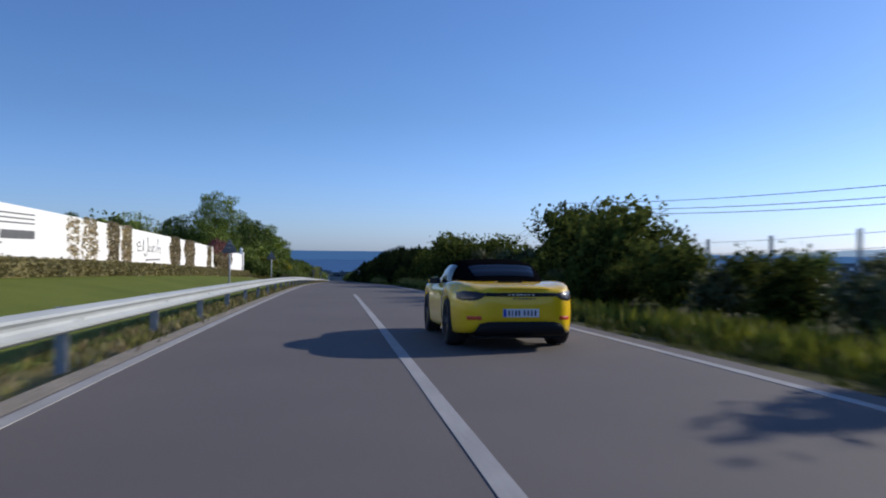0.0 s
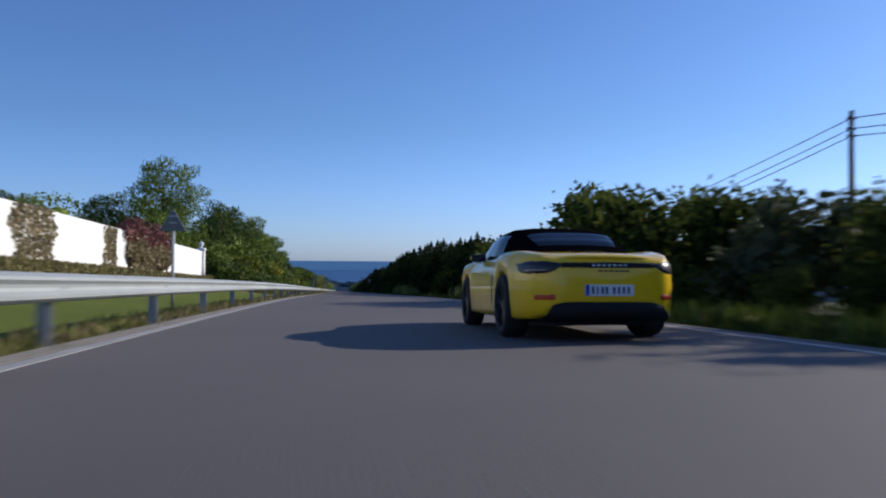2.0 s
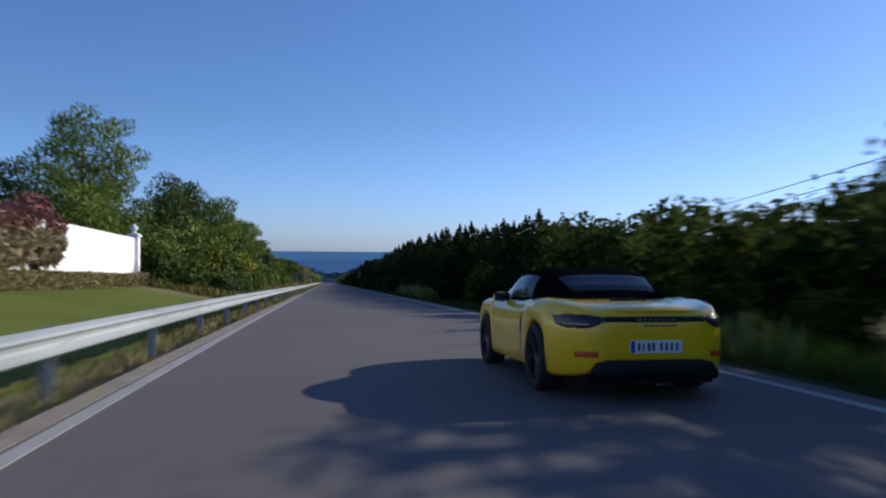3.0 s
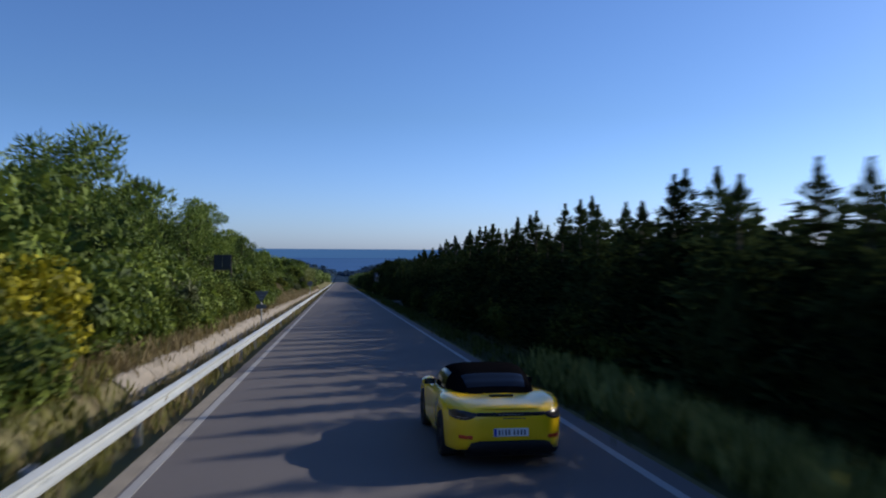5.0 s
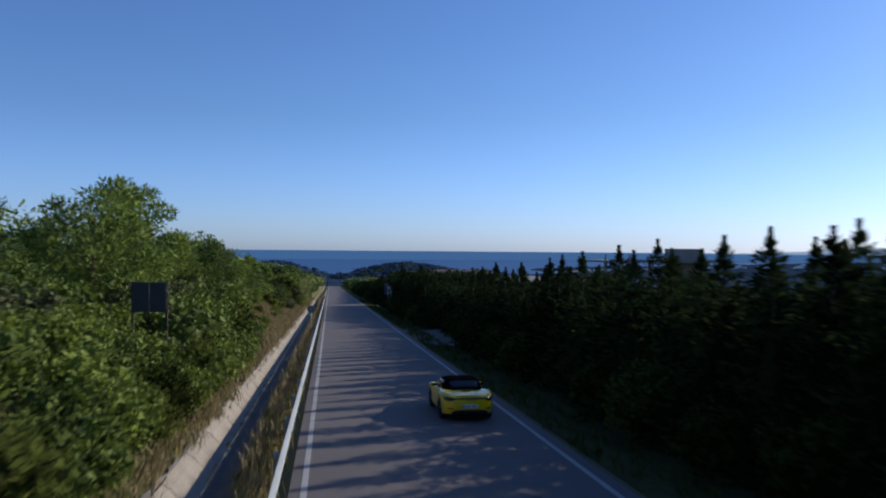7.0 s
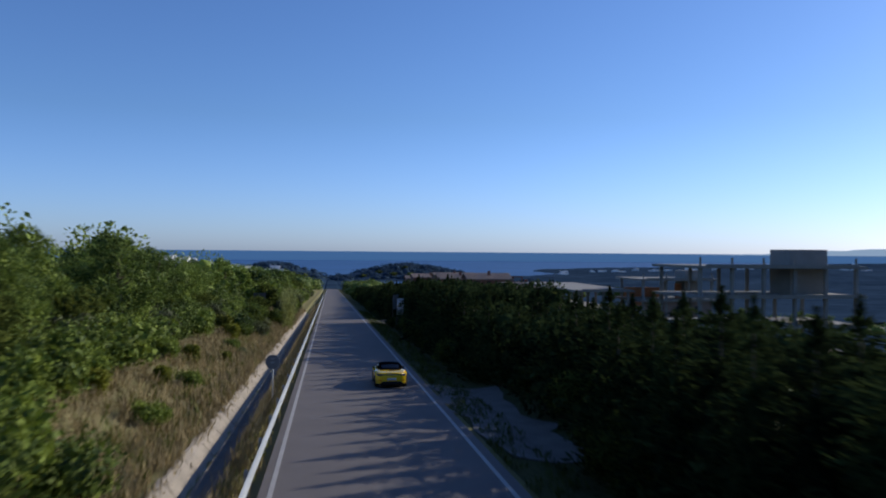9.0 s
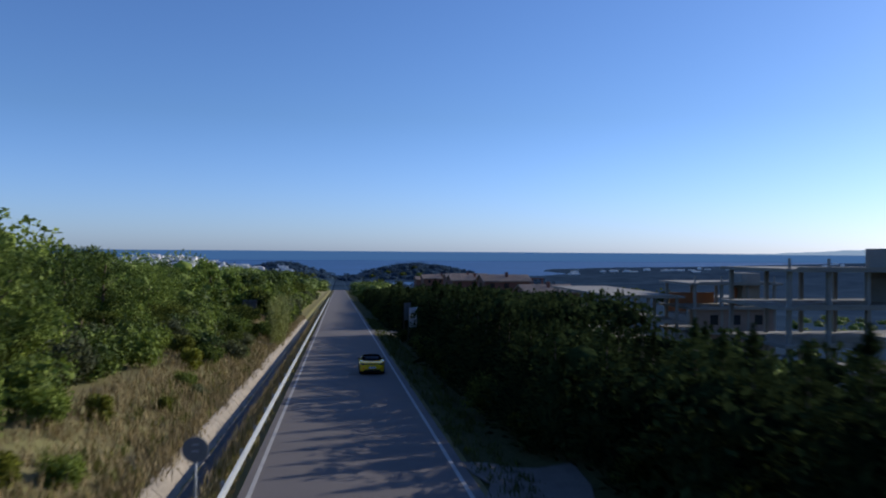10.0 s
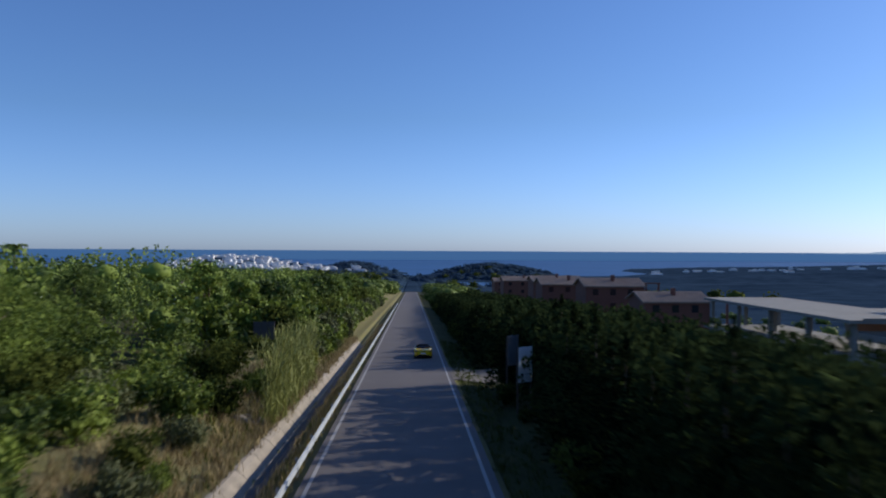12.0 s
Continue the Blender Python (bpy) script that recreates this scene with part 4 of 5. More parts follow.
def woods():
    rng = np.random.default_rng(3)
    spots = [(-20 - i * 7.5 + rng.normal() * 1.5, 104 + j * 8 + rng.normal() * 1.6) for i in range(9) for j in range(42)]
    spots = [p for p in spots if rng.random() < 0.85 and not (p[0] > -19 and 240 < p[1] < 268)]
    far_wood("woodland", "dense green pine wood behind the bank", [p for p in spots if p[0] > -32], rng, 400, 0.34, M_PINE, 5.0, 8.0, 2.8, 0.4)
    far_wood("woodland", "dense green pine wood behind the bank", [p for p in spots if p[0] <= -32], rng, 85, 0.65, M_PINE, 5.0, 8.0, 3.0, 0.45)
    spots = [(s * (9 + abs(rng.normal()) * (40 if s < 0 else 9)), 424 + 300 * rng.random()) for s in (-1, -1, 1) for _ in range(75)]
    far_wood("woodland", "far green wood on both sides of the road", spots, rng, 120, 0.7, M_PINE, 4.0, 6.5, 3.4)
    spots = []
    while len(spots) < 260:
        x, y = rng.uniform(-700, 230), rng.uniform(600, 1450)
        if abs(x) > 25 and ground_z(x, y) > SEA + 1:
            spots.append((x, y))
    far_wood("woodland", "distant scattered trees towards the coast", spots, rng, 36, 2.4, M_SHADY_BUSH, 5, 9, 8.0)
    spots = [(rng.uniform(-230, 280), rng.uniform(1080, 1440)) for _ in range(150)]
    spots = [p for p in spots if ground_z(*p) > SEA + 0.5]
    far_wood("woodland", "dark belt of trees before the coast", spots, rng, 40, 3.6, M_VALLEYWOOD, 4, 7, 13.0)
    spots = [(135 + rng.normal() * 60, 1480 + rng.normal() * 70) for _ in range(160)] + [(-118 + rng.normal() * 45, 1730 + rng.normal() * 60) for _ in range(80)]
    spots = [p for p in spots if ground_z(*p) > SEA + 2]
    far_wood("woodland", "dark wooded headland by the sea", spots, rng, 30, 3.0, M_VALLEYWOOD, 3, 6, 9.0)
    spots = [(rng.uniform(16, 40), rng.uniform(90, 330)) for _ in range(60)] + [(rng.uniform(70, 260), rng.uniform(180, 520)) for _ in range(150)]
    near = [(rng.uniform(18, 33), rng.uniform(285, 352)) for _ in range(70)] + [(rng.uniform(16, 31), rng.uniform(352, 470)) for _ in range(60)]
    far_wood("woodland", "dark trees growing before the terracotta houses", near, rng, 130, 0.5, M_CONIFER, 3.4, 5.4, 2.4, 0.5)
    far_wood("woodland", "green scrub on the slope behind the hedge", spots, rng, 60, 0.8, M_BUSH, 1.5, 3.2, 2.6)


# leaves of the far woods, blued in base colour to stand for haze
M_VALLEYWOOD = leafy("haze_blue_leaves", (0.020, 0.042, 0.072), (0.048, 0.078, 0.112), rough=0.9, through=0.25, spec=0.0)
woods()


def thicket():
    """The deep dark growth behind the front row of conifers."""
    rng = np.random.default_rng(17)
    for y0, y1, h0, h1, per, leaf in ((84, 118, 3.6, 4.6, 260, 0.32), (118, 160, 3.9, 4.9, 250, 0.32), (160, 208, 3.6, 4.6, 250, 0.33), (208, 262, 5.0, 6.0, 260, 0.34), (272, 330, 3.9, 4.9, 160, 0.42), (330, 430, 3.0, 4.2, 90, 0.55)):
        spots = [(x + rng.normal() * 0.4, y + rng.normal() * 0.5) for x in (9.4, 12.0, 14.8) for y in np.arange(y0, y1, 2.7)]
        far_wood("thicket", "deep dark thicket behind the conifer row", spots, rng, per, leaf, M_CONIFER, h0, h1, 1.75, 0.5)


thicket()


def grass(name, label, rects, count, h0, h1, wide, mat, seed, clump=0.5):
    rng = np.random.default_rng(seed)
    areas = np.array([(x1 - x0) * (y1 - y0) for x0, x1, y0, y1 in rects])
    pts = []
    for (x0, x1, y0, y1), k in zip(rects, (count * areas / areas.sum()).astype(int)):
        tufts = np.stack([rng.uniform(x0, x1, k // 9 + 1), rng.uniform(y0, y1, k // 9 + 1)], 1)
        pts.append(np.repeat(tufts, 9, axis=0)[:k] + rng.normal(size=(k, 2)) * clump * 0.2)
    p = np.concatenate(pts)
    n = len(p)
    z = np.array([ground_z(a, b) for a, b in p])
    size = h0 + (h1 - h0) * rng.random(n) ** 1.6
    c = np.column_stack([p, z + size * 0.45])
    axis = np.column_stack([rng.normal(size=(n, 2)) * 0.28, np.ones(n)])
    me = quads(name, c, axis, rng.normal(size=(n, 3)), size, wide * (0.6 + 0.8 * rng.random(n)), mat)
    tagged(put(name, me), label, "grass", kind="stuff")


grass("grass", "green verge grass along the guardrail", [(-4.85, -3.95, 88, 300)], 18000, 0.10, 0.50, 0.035, M_GRASS, 1)
grass("grass", "short sparse verge grass under the guardrail", [(-4.95, -3.68, -6, 88)], 5600, 0.05, 0.26, 0.03, M_GRASS, 9)
grass("dry_grass", "short dry grass under the guardrail", [(-4.9, -3.68, -6, 88)], 4600, 0.05, 0.26, 0.03, M_STRAW, 10)
grass("grass", "tall verge grass by the road edge, darkened for shade", [(3.85, 5.9, -6, 300), (4.6, 6.6, 4, 30)], 26000, 0.08, 0.42, 0.04, M_SHADY_GRASS, 2)
grass("dry_grass", "dry straw-coloured grass on the bank", [(-10.8, -6.55, 112, 300), (-6.95, -6.25, 108, 300), (-6.95, -6.3, 108, 300), (-4.7, -3.9, 100, 260), (-11.2, -6.6, 170, 206), (-11.2, -6.6, 206, 250)], 56000, 0.15, 0.85, 0.035, M_STRAW, 3)
grass("dry_grass", "golden dry grass between the guardrail and the channel", [(-4.8, -4.05, 104, 330)], 11000, 0.2, 0.85, 0.03, M_STRAW, 12, 0.8)
grass("grass", "green weeds among the dry bank grass", [(-9.8, -6.6, 92, 300)], 12000, 0.2, 0.7, 0.06, M_GRASS, 4)
grass("grass", "thick green weeds on the bank by the wall", [(-10.5, -4.7, 91, 112)], 7000, 0.2, 0.65, 0.07, M_GRASS, 8)
grass("grass", "bright sunlit tall weeds in front of the bushes", [(5.2, 7.2, 6, 22), (5.6, 7.0, 33, 80)], 9000, 0.2, 0.72, 0.06, M_YELLOWISH, 5)
grass("grass", "pale sunlit weeds on the shaded verge", [(4.3, 5.6, 97, 113), (4.4, 5.4, 97, 106), (5.2, 6.2, 60, 76)], 3800, 0.4, 1.15, 0.07, M_REED, 6)


# ---------------------------------------------------------------- drainage channel and verge pieces
def sheet(name, xs, y0, y1, lift, mat, parent=None, step=1.5, thick=0.08, wob=0.0, rng=None):
    n = max(1, int(round((y1 - y0) / step)))
    vs, fs, w = [], [], len(xs)
    for i in range(n + 1):
        y = y0 + (y1 - y0) * i / n
        for k, x in enumerate(xs):
            xx = x + (wob * rng.uniform(-1, 1) if rng and k in (0, w - 1) else 0)
            vs.append((xx, y, ground_z(xx, y) + lift))
    top = len(vs)
    vs += [(a, b, c - thick) for a, b, c in vs]
    for i in range(n):
        for k in range(w - 1):
            a = i * w + k
            fs.append((a, a + 1, a + w + 1, a + w))
    for i in range(n):
        a, b = i * w, i * w + w - 1
        fs += [(a, a + w, a + w + top, a + top), (b, b + top, b + w + top, b + w)]
    for k in range(w - 1):
        fs += [(k, k + top, k + 1 + top, k + 1), (n * w + k, n * w + k + 1, n * w + k + 1 + top, n * w + k + top)]
    return put(name, mesh_of(name, vs, fs, mat), parent)


def build_channel():
    R = random.Random(5)
    ch = new("drainage_channel")
    tagged(ch, "pale concrete roadside drainage channel in segments", "drainage channel")
    y = 111.5
    while y < 300:
        sheet("channel_bed", [-4.82, -5.05, -5.3, -5.55, -5.78], y, y + 2.96, 0.045, M_BEDCONC, ch, 0.74, 0.1, 0.03, R)
        sheet("channel_lip", [-5.79, -6.0, -6.2, -6.4, -6.52], y, y + 2.94, 0.055, M_CONCRETE, ch, 0.49, 0.1, 0.09, R)
        y += 3.0
    d = sheet("dirt_patch", [4.0, 4.6, 5.2, 5.8, 6.5, 7.4], 177, 195, 0.05, M_TRACK, None, 1.5, 0.03, 0.5, R)
    tagged(d, "pale bare dirt patch beside the road", "ground", kind="structure")
    d = sheet("side_road", [3.6, 4.2, 5, 6, 7, 8.5, 10, 12.5, 16], 262.5, 271, 0.09, M_TRACK, None, 1.7, 0.1, 0.0, R)
    tagged(d, "short pale side road joining the road", "road", kind="structure")
    s = strip("kerb_strip", -3.66, -3.42, -100, 112, 0.003, M_KERB)
    tagged(s, "dusty pale strip along the road edge", "verge", kind="structure")


M_KERB = material("sandy_edge", (0.25, 0.215, 0.17), 0.95, vary=0.45, scale=2.2, fine=22, bump=0.7)
# the channel's bed is darker than its lip
M_BEDCONC = material("dark_bed_concrete", (0.10, 0.095, 0.088), 0.9, vary=0.35, scale=1.0, fine=10, bump=0.4)
# pale dirt toned down in colour for the shade over patch and side road
M_TRACK = material("shade_toned_dirt", (0.13, 0.115, 0.10), 0.95, vary=0.4, scale=0.9, fine=12, bump=0.5)
build_channel()

# ---------------------------------------------------------------- garden wall
M_GREYINK = material("grey_paint", (0.10, 0.10, 0.105), 0.8, vary=0.15, scale=3, fine=30, bump=0.0)
WALL_X = -12.0


def wall_top(y):
    return 3.42 - 0.0034 * (93 - y)


def build_wall():
    wall = new("garden_wall")
    tagged(wall, "long white rendered garden wall with a capped end pillar", "wall")
    y = 6.0
    while y < 93:
        y1 = min(y + 6.2, 93.2)
        vs = [(WALL_X + dx, yy, road_z(yy) + zz) for yy in (y, y1 - 0.012) for dx, zz in ((-0.12, 0.4), (0.12, 0.4), (0.12, wall_top(yy)), (-0.12, wall_top(yy)))]
        put("wall_panel", mesh_of("wall_panel", vs, [(0, 1, 2, 3), (7, 6, 5, 4), (1, 5, 6, 2), (2, 6, 7, 3), (3, 7, 4, 0), (0, 4, 5, 1)], M_WHITE), wall)
        y = y1
    z = road_z(93.6)
    bm = boxed(WALL_X - 0.28, WALL_X + 0.28, 93.2, 93.76, z + 0.5, z + 3.5, 0.02)
    box(bm, WALL_X - 0.36, WALL_X + 0.36, 93.12, 93.84, z + 3.5, z + 3.6, 0.02)
    box(bm, WALL_X - 0.30, WALL_X + 0.30, 93.18, 93.78, z + 3.6, z + 3.68, 0.02)
    box(bm, WALL_X - 0.33, WALL_X + 0.33, 93.15, 93.81, z + 0.5, z + 1.25, 0.02)
    pil = part("pillar", bm, M_WHITE, wall)
    bm = bmesh.new()
    prof = [(0.20, 3.68), (0.11, 3.74), (0.10, 3.8), (0.2, 3.9), (0.22, 4.0), (0.16, 4.1), (0.06, 4.16), (0.05, 4.22), (0.0, 4.26)]
    rings = [[bm.verts.new((WALL_X + r * math.cos(k * math.tau / 14), 93.48 + r * math.sin(k * math.tau / 14), z + h)) for k in range(14)] for r, h in prof[:-1]]
    for a, b in zip(rings, rings[1:]):
        for k in range(14):
            bm.faces.new((a[k], a[(k + 1) % 14], b[(k + 1) % 14], b[k]))
    bm.faces.new(rings[-1])
    part("finial", bm, M_WHITE, pil, smooth=True)
    # lettering as plain bars and strokes
    for y0, y1, h0, h1 in ((22.3, 25.2, 2.72, 3.0), (25.6, 29.8, 2.88, 2.93), (25.6, 29.8, 2.72, 2.77), (25.6, 29.8, 2.56, 2.61), (22.3, 23.8, 2.05, 2.35), (24.1, 26.6, 2.05, 2.35), (26.9, 29.8, 2.05, 2.35),
                           (22.3, 27, 1.78, 1.86), (46.4, 50.2, 1.62, 1.70)):
        ym = (y0 + y1) / 2
        part("lettering_bar", boxed(WALL_X + 0.118, WALL_X + 0.128, y0, y1, road_z(ym) + h0, road_z(ym) + h1), M_GREYINK, wall)
    for pts in (((44.6, 2.35), (45.3, 2.35), (45.0, 2.62), (44.5, 2.5), (44.6, 2.1), (45.4, 2.12)), ((45.9, 2.75), (45.8, 2.1)), ((46.9, 2.95), (47.0, 2.2), (46.5, 1.85), (46.1, 1.95)),
                ((47.5, 2.45), (47.3, 2.15), (47.9, 2.15), (47.9, 2.45)), ((48.3, 2.1), (48.3, 2.5), (48.7, 2.45)), ((48.9, 2.15), (49.3, 2.35), (49.5, 2.95)), ((49.7, 2.1), (49.7, 2.45), (50.2, 2.45), (50.2, 2.1))):
        bm = bmesh.new()
        tube(bm, [(WALL_X + 0.12, y, road_z(y) + h) for y, h in pts], [0.035] * len(pts), 5)
        part("lettering_stroke", bm, M_GREYINK, wall)


build_wall()


def wall_plants():
    rng = np.random.default_rng(21)
    for y0, y1, dens, top in ((33.2, 34.6, 0.35, 3.3), (35.0, 37.2, 0.4, 3.4), (38.8, 40.8, 1.0, 3.45), (41.3, 43.2, 1.0, 3.45), (53.0, 56.4, 1.0, 3.45), (58.0, 62.0, 0.8, 3.45), (19.5, 20.6, 0.8, 3.4), (68.0, 70.0, 0.9, 3.4)):
        n = int(390 * (y1 - y0) * dens)
        y = rng.uniform(y0, y1, n)
        k = rng.random(n) ** 0.8
        mid = (y0 + y1) / 2
        y = mid + (y - mid) * (0.92 + 0.14 * np.sin(k * 9 + y0)) + rng.normal(size=n) * 0.1
        z = np.array([road_z(v) for v in y]) + 1.0 + k * (top - 1.12)
        c = np.stack([WALL_X + 0.14 + 0.16 * rng.random(n) * np.sin(np.clip((y - y0) / (y1 - y0), 0.05, 0.95) * 3.14), y, z], 1)
        me = quads("climbing_vine", c, rng.normal(size=(n, 3)) + np.array([0, 0, -0.6]), rng.normal(size=(n, 3)), 0.14 + 0.09 * rng.random(n), 0.08 + 0.05 * rng.random(n), M_VINE)
        tagged(put("climbing_vine", me), "brownish half-dry creeper climbing the white wall" if dens > 0.6 else "sparse dry creeper stems on the white wall", "vine", "creepers on the wall")
    # trimmed hedge at the wall's foot
    n = 30000
    y = rng.uniform(6, 93, n)
    side = rng.random(n)
    x = np.where(side < 0.55, WALL_X + 1.02, rng.uniform(WALL_X + 0.3, WALL_X + 1.02, n)) + rng.normal(size=n) * 0.06
    gz = np.array([ground_z(WALL_X + 0.6, v) for v in y])
    z = gz + np.where(side < 0.55, rng.uniform(0.02, 0.56, n), 0.56) + rng.normal(size=n) * 0.04
    cores = []
    for a in np.arange(6, 93, 3.0):
        bm = boxed(WALL_X + 0.3, WALL_X + 0.98, a, a + 3.0, -0.1, 0.52)
        bmesh.ops.triangulate(bm, faces=bm.faces)
        bm.verts.index_update()
        cv = np.array([v.co[:] for v in bm.verts])
        cv[:, 2] += np.array([ground_z(WALL_X + 0.6, v) for v in cv[:, 1]])
        cores.append((cv, np.array([[v.index for v in f.verts] for f in bm.faces])))
        bm.free()
    me = quads("hedge", np.stack([x, y, z], 1), rng.normal(size=(n, 3)), rng.normal(size=(n, 3)), 0.10 + 0.08 * rng.random(n), 0.06 + 0.05 * rng.random(n), M_HEDGE, cores)
    tagged(put("hedge", me), "low trimmed brown-green hedge before the wall", "hedge")
    b = new("bougainvillea")
    tagged(b, "purple bougainvillea spilling over the white wall", "shrub")
    blobs = [(WALL_X + 0.1, 72 + k * 1.6, road_z(72 + k * 1.6) + 3.3 + 0.35 * math.sin(k * 2.0), 0.6, 1.0, 0.55) for k in range(6)]
    put("blossom", crown("blossom", rng, blobs, 3000, 0.17, 0.11, M_BOUGAIN, core=0.45), b)
    blobs = [(WALL_X + 0.3, 72.5 + k * 1.5, road_z(72 + k * 1.5) + 2.1 + 0.25 * math.sin(k * 3.0), 0.4, 0.95, 0.95) for k in range(6)]
    put("foliage", crown("foliage", rng, blobs, 6000, 0.17, 0.10, M_VINE, core=0.4, inner=True), b)


M_HEDGE = leafy("hedge_leaves", (0.20, 0.18, 0.075), (0.34, 0.29, 0.13))
wall_plants()


# ---------------------------------------------------------------- signs, boards, poles
M_SIGNBACK = material("sign_back_grey", (0.16, 0.17, 0.18), 0.6, 0.2, vary=0.12, scale=3, fine=20, bump=0.05)
# board backs coloured as dark as their shadowed side
M_BOARD = material("shade_dark_board_back", (0.05, 0.052, 0.055), 0.75, vary=0.2, scale=2, fine=16, bump=0.1)
M_POLE = material("dark_timber", (0.07, 0.055, 0.045), 0.9, vary=0.3, scale=4, fine=30, bump=0.4, stretch=(1, 1, 0.2))
M_WIRE = material("black_cable", (0.01, 0.01, 0.011), 0.6, vary=0.1, scale=3, fine=20, bump=0)


def prism(pts, y0, y1):
    """A flat plate in the xz plane."""
    bm = bmesh.new()
    a = [bm.verts.new((x, y0, z)) for x, z in pts]
    b = [bm.verts.new((x, y1, z)) for x, z in pts]
    bm.faces.new(a)
    bm.faces.new(b[::-1])
    n = len(pts)
    for k in range(n):
        bm.faces.new((a[k], b[k], b[(k + 1) % n], a[(k + 1) % n]))
    bmesh.ops.recalc_face_normals(bm, faces=bm.faces)
    bmesh.ops.bevel(bm, geom=list(bm.edges), offset=0.006, segments=1, affect="EDGES")
    return bm


def road_sign(x, y, shape, top, side, label, extra=False):
    z0 = ground_z(x, y)
    rel = road_z(y) + top - z0
    s = new("road_sign")
    tagged(s, label, "road sign", "road signs")
    s.matrix_basis = pose(x, y, z0)
    bm = bmesh.new()
    tube(bm, [(0, 0.03, -0.3), (0, 0.03, rel - 0.05)], [0.035, 0.035], 10)
    part("post", bm, M_POST, s, smooth=True)
    h = side * 0.866
    if shape == "up":
        pts = [(-side / 2, rel - h), (side / 2, rel - h), (0, rel)]
    elif shape == "down":
        pts = [(-side / 2, rel), (0, rel - h), (side / 2, rel)]
    else:
        pts = [(side / 2 * math.cos(k * math.tau / 28), rel - side / 2 + side / 2 * math.sin(k * math.tau / 28)) for k in range(28)]
    part("plate", prism(pts, -0.012, 0.012), M_SIGNBACK, s)
    for dz in (0.30, 0.55):
        part("bracket", boxed(-0.09, 0.09, -0.02, 0.03, rel - side * dz - 0.02, rel - side * dz + 0.02), M_POST, s)
    if extra:
        part("sub_plate", boxed(-0.24, 0.24, -0.012, 0.012, rel - h - 0.26, rel - h - 0.06, 0.004), M_SIGNBACK, s)


road_sign(-4.98, 30.0, "up", 2.2, 0.62, "grey back of a triangular warning sign behind the guardrail")
road_sign(-5.0, 49.8, "up", 2.32, 0.62, "grey back of a triangular warning sign behind the guardrail")
road_sign(-4.45, 128.8, "down", 2.02, 0.66, "grey back of a give-way sign with a small plate", True)
road_sign(-4.35, 188.6, "round", 2.36, 0.68, "grey back of a round traffic sign behind the guardrail")


def board(x, y, w, h, top, label, panels, mat, turn=0.0, posts=True, thick=0.06, name="billboard", low=None):
    z0 = ground_z(x, y)
    rel = road_z(y) + top - z0
    b = new(name)
    tagged(b, label, "sign board")
    b.matrix_basis = pose(x, y, z0, 0, 0, turn)
    for k in range(panels):
        a = -w / 2 + w * k / panels
        part("panel", boxed(a + 0.012, a + w / panels - 0.012, -thick / 2, thick / 2, rel - h, rel, 0.008), mat, b)
    for s in (-1, 1):
        part("post", boxed(s * w / 2 - 0.045, s * w / 2 + 0.045, thick / 2 + 0.002, thick / 2 + 0.09, -0.4, rel + 0.02, 0.008), M_POLE, b)
    for f in (0.12, 0.5, 0.88) if mat is M_BOARD else ():
        part("rail", boxed(-w / 2, w / 2, -thick / 2 - 0.03, -thick / 2 - 0.003, rel - h * f - 0.025, rel - h * f + 0.025), M_BOARD, b)
    return b


board(-9.6, 151.6, 1.25, 1.15, 4.45, "dark back of a two-panel road board on posts", 2, M_BOARD)
board(-12.1, 270.0, 1.75, 2.6, 3.96, "dark back of a tall board above bushes", 3, M_BOARD, 4)
wb = board(7.2, 249.5, 1.1, 2.1, 3.6, "white roadside sign board on posts by the hedge", 1, M_WHITE, 36)
board(6.95, 253.2, 0.95, 1.9, 4.0, "grey weathered roadside board behind the white one", 1, M_SIGNBACK, 40)


def build_poles():
    spots = ((15.8, 54.9, 6.45), (26.0, 14.0, 5.0), (20.0, 105.0, 5.2))
    tops = []
    for x, y, h in spots:
        z = ground_z(x, y)
        top = road_z(y) + h
        p = new("utility_pole")
        tagged(p, "dark timber utility pole carrying cables", "utility pole", "utility poles")
        bm = bmesh.new()
        tube(bm, [(x, y, z - 0.5), (x, y, (z + top) / 2), (x, y, top)], [0.12, 0.10, 0.08], 10)
        part("pole", bm, M_POLE, p, smooth=True)
        for dz in (0.25, 0.6, 0.85):
            part("insulator", boxed(x - 0.16, x + 0.16, y - 0.03, y + 0.03, top - dz - 0.04, top - dz + 0.04, 0.01), M_BLACK, p)
        tops.append((x, y, top))
    for a, b in ((0, 1), (0, 2)):
        for dz, sag in ((0.25, 0.5), (0.6, 0.65), (0.85, 0.7)):
            p, q = Vector(tops[a]) - Vector((0, 0, dz)), Vector(tops[b]) - Vector((0, 0, dz))
            pts = []
            for k in range(17):
                f = k / 16
                v = p.lerp(q, f)
                v.z -= sag * 4 * f * (1 - f)
                pts.append(v)
            bm = bmesh.new()
            tube(bm, pts, [0.018] * 17, 5)
            c = part("overhead_cable", bm, M_WIRE, None)
            tagged(c, "black sagging overhead cable between poles", "cable", "overhead cables")
    f = new("wire_fence")
    tagged(f, "weathered wire fence on posts among the scrub", "fence")
    for k in range(8):
        y = 4.5 + k * 3.1
        z = ground_z(9.2, y)
        bm = bmesh.new()
        tube(bm, [(9.2, y, z - 0.3), (9.2, y, z + 2.05)], [0.05, 0.045], 8)
        part("fence_post", bm, M_POST, f)
    for h in (0.5, 0.9, 1.3, 1.65, 1.95):
        bm = bmesh.new()
        tube(bm, [(9.2, 4.5 + k * 3.1, ground_z(9.2, 4.5 + k * 3.1) + h) for k in range(8)], [0.007] * 8, 4)
        part("fence_wire", bm, M_POST, f)


build_poles()


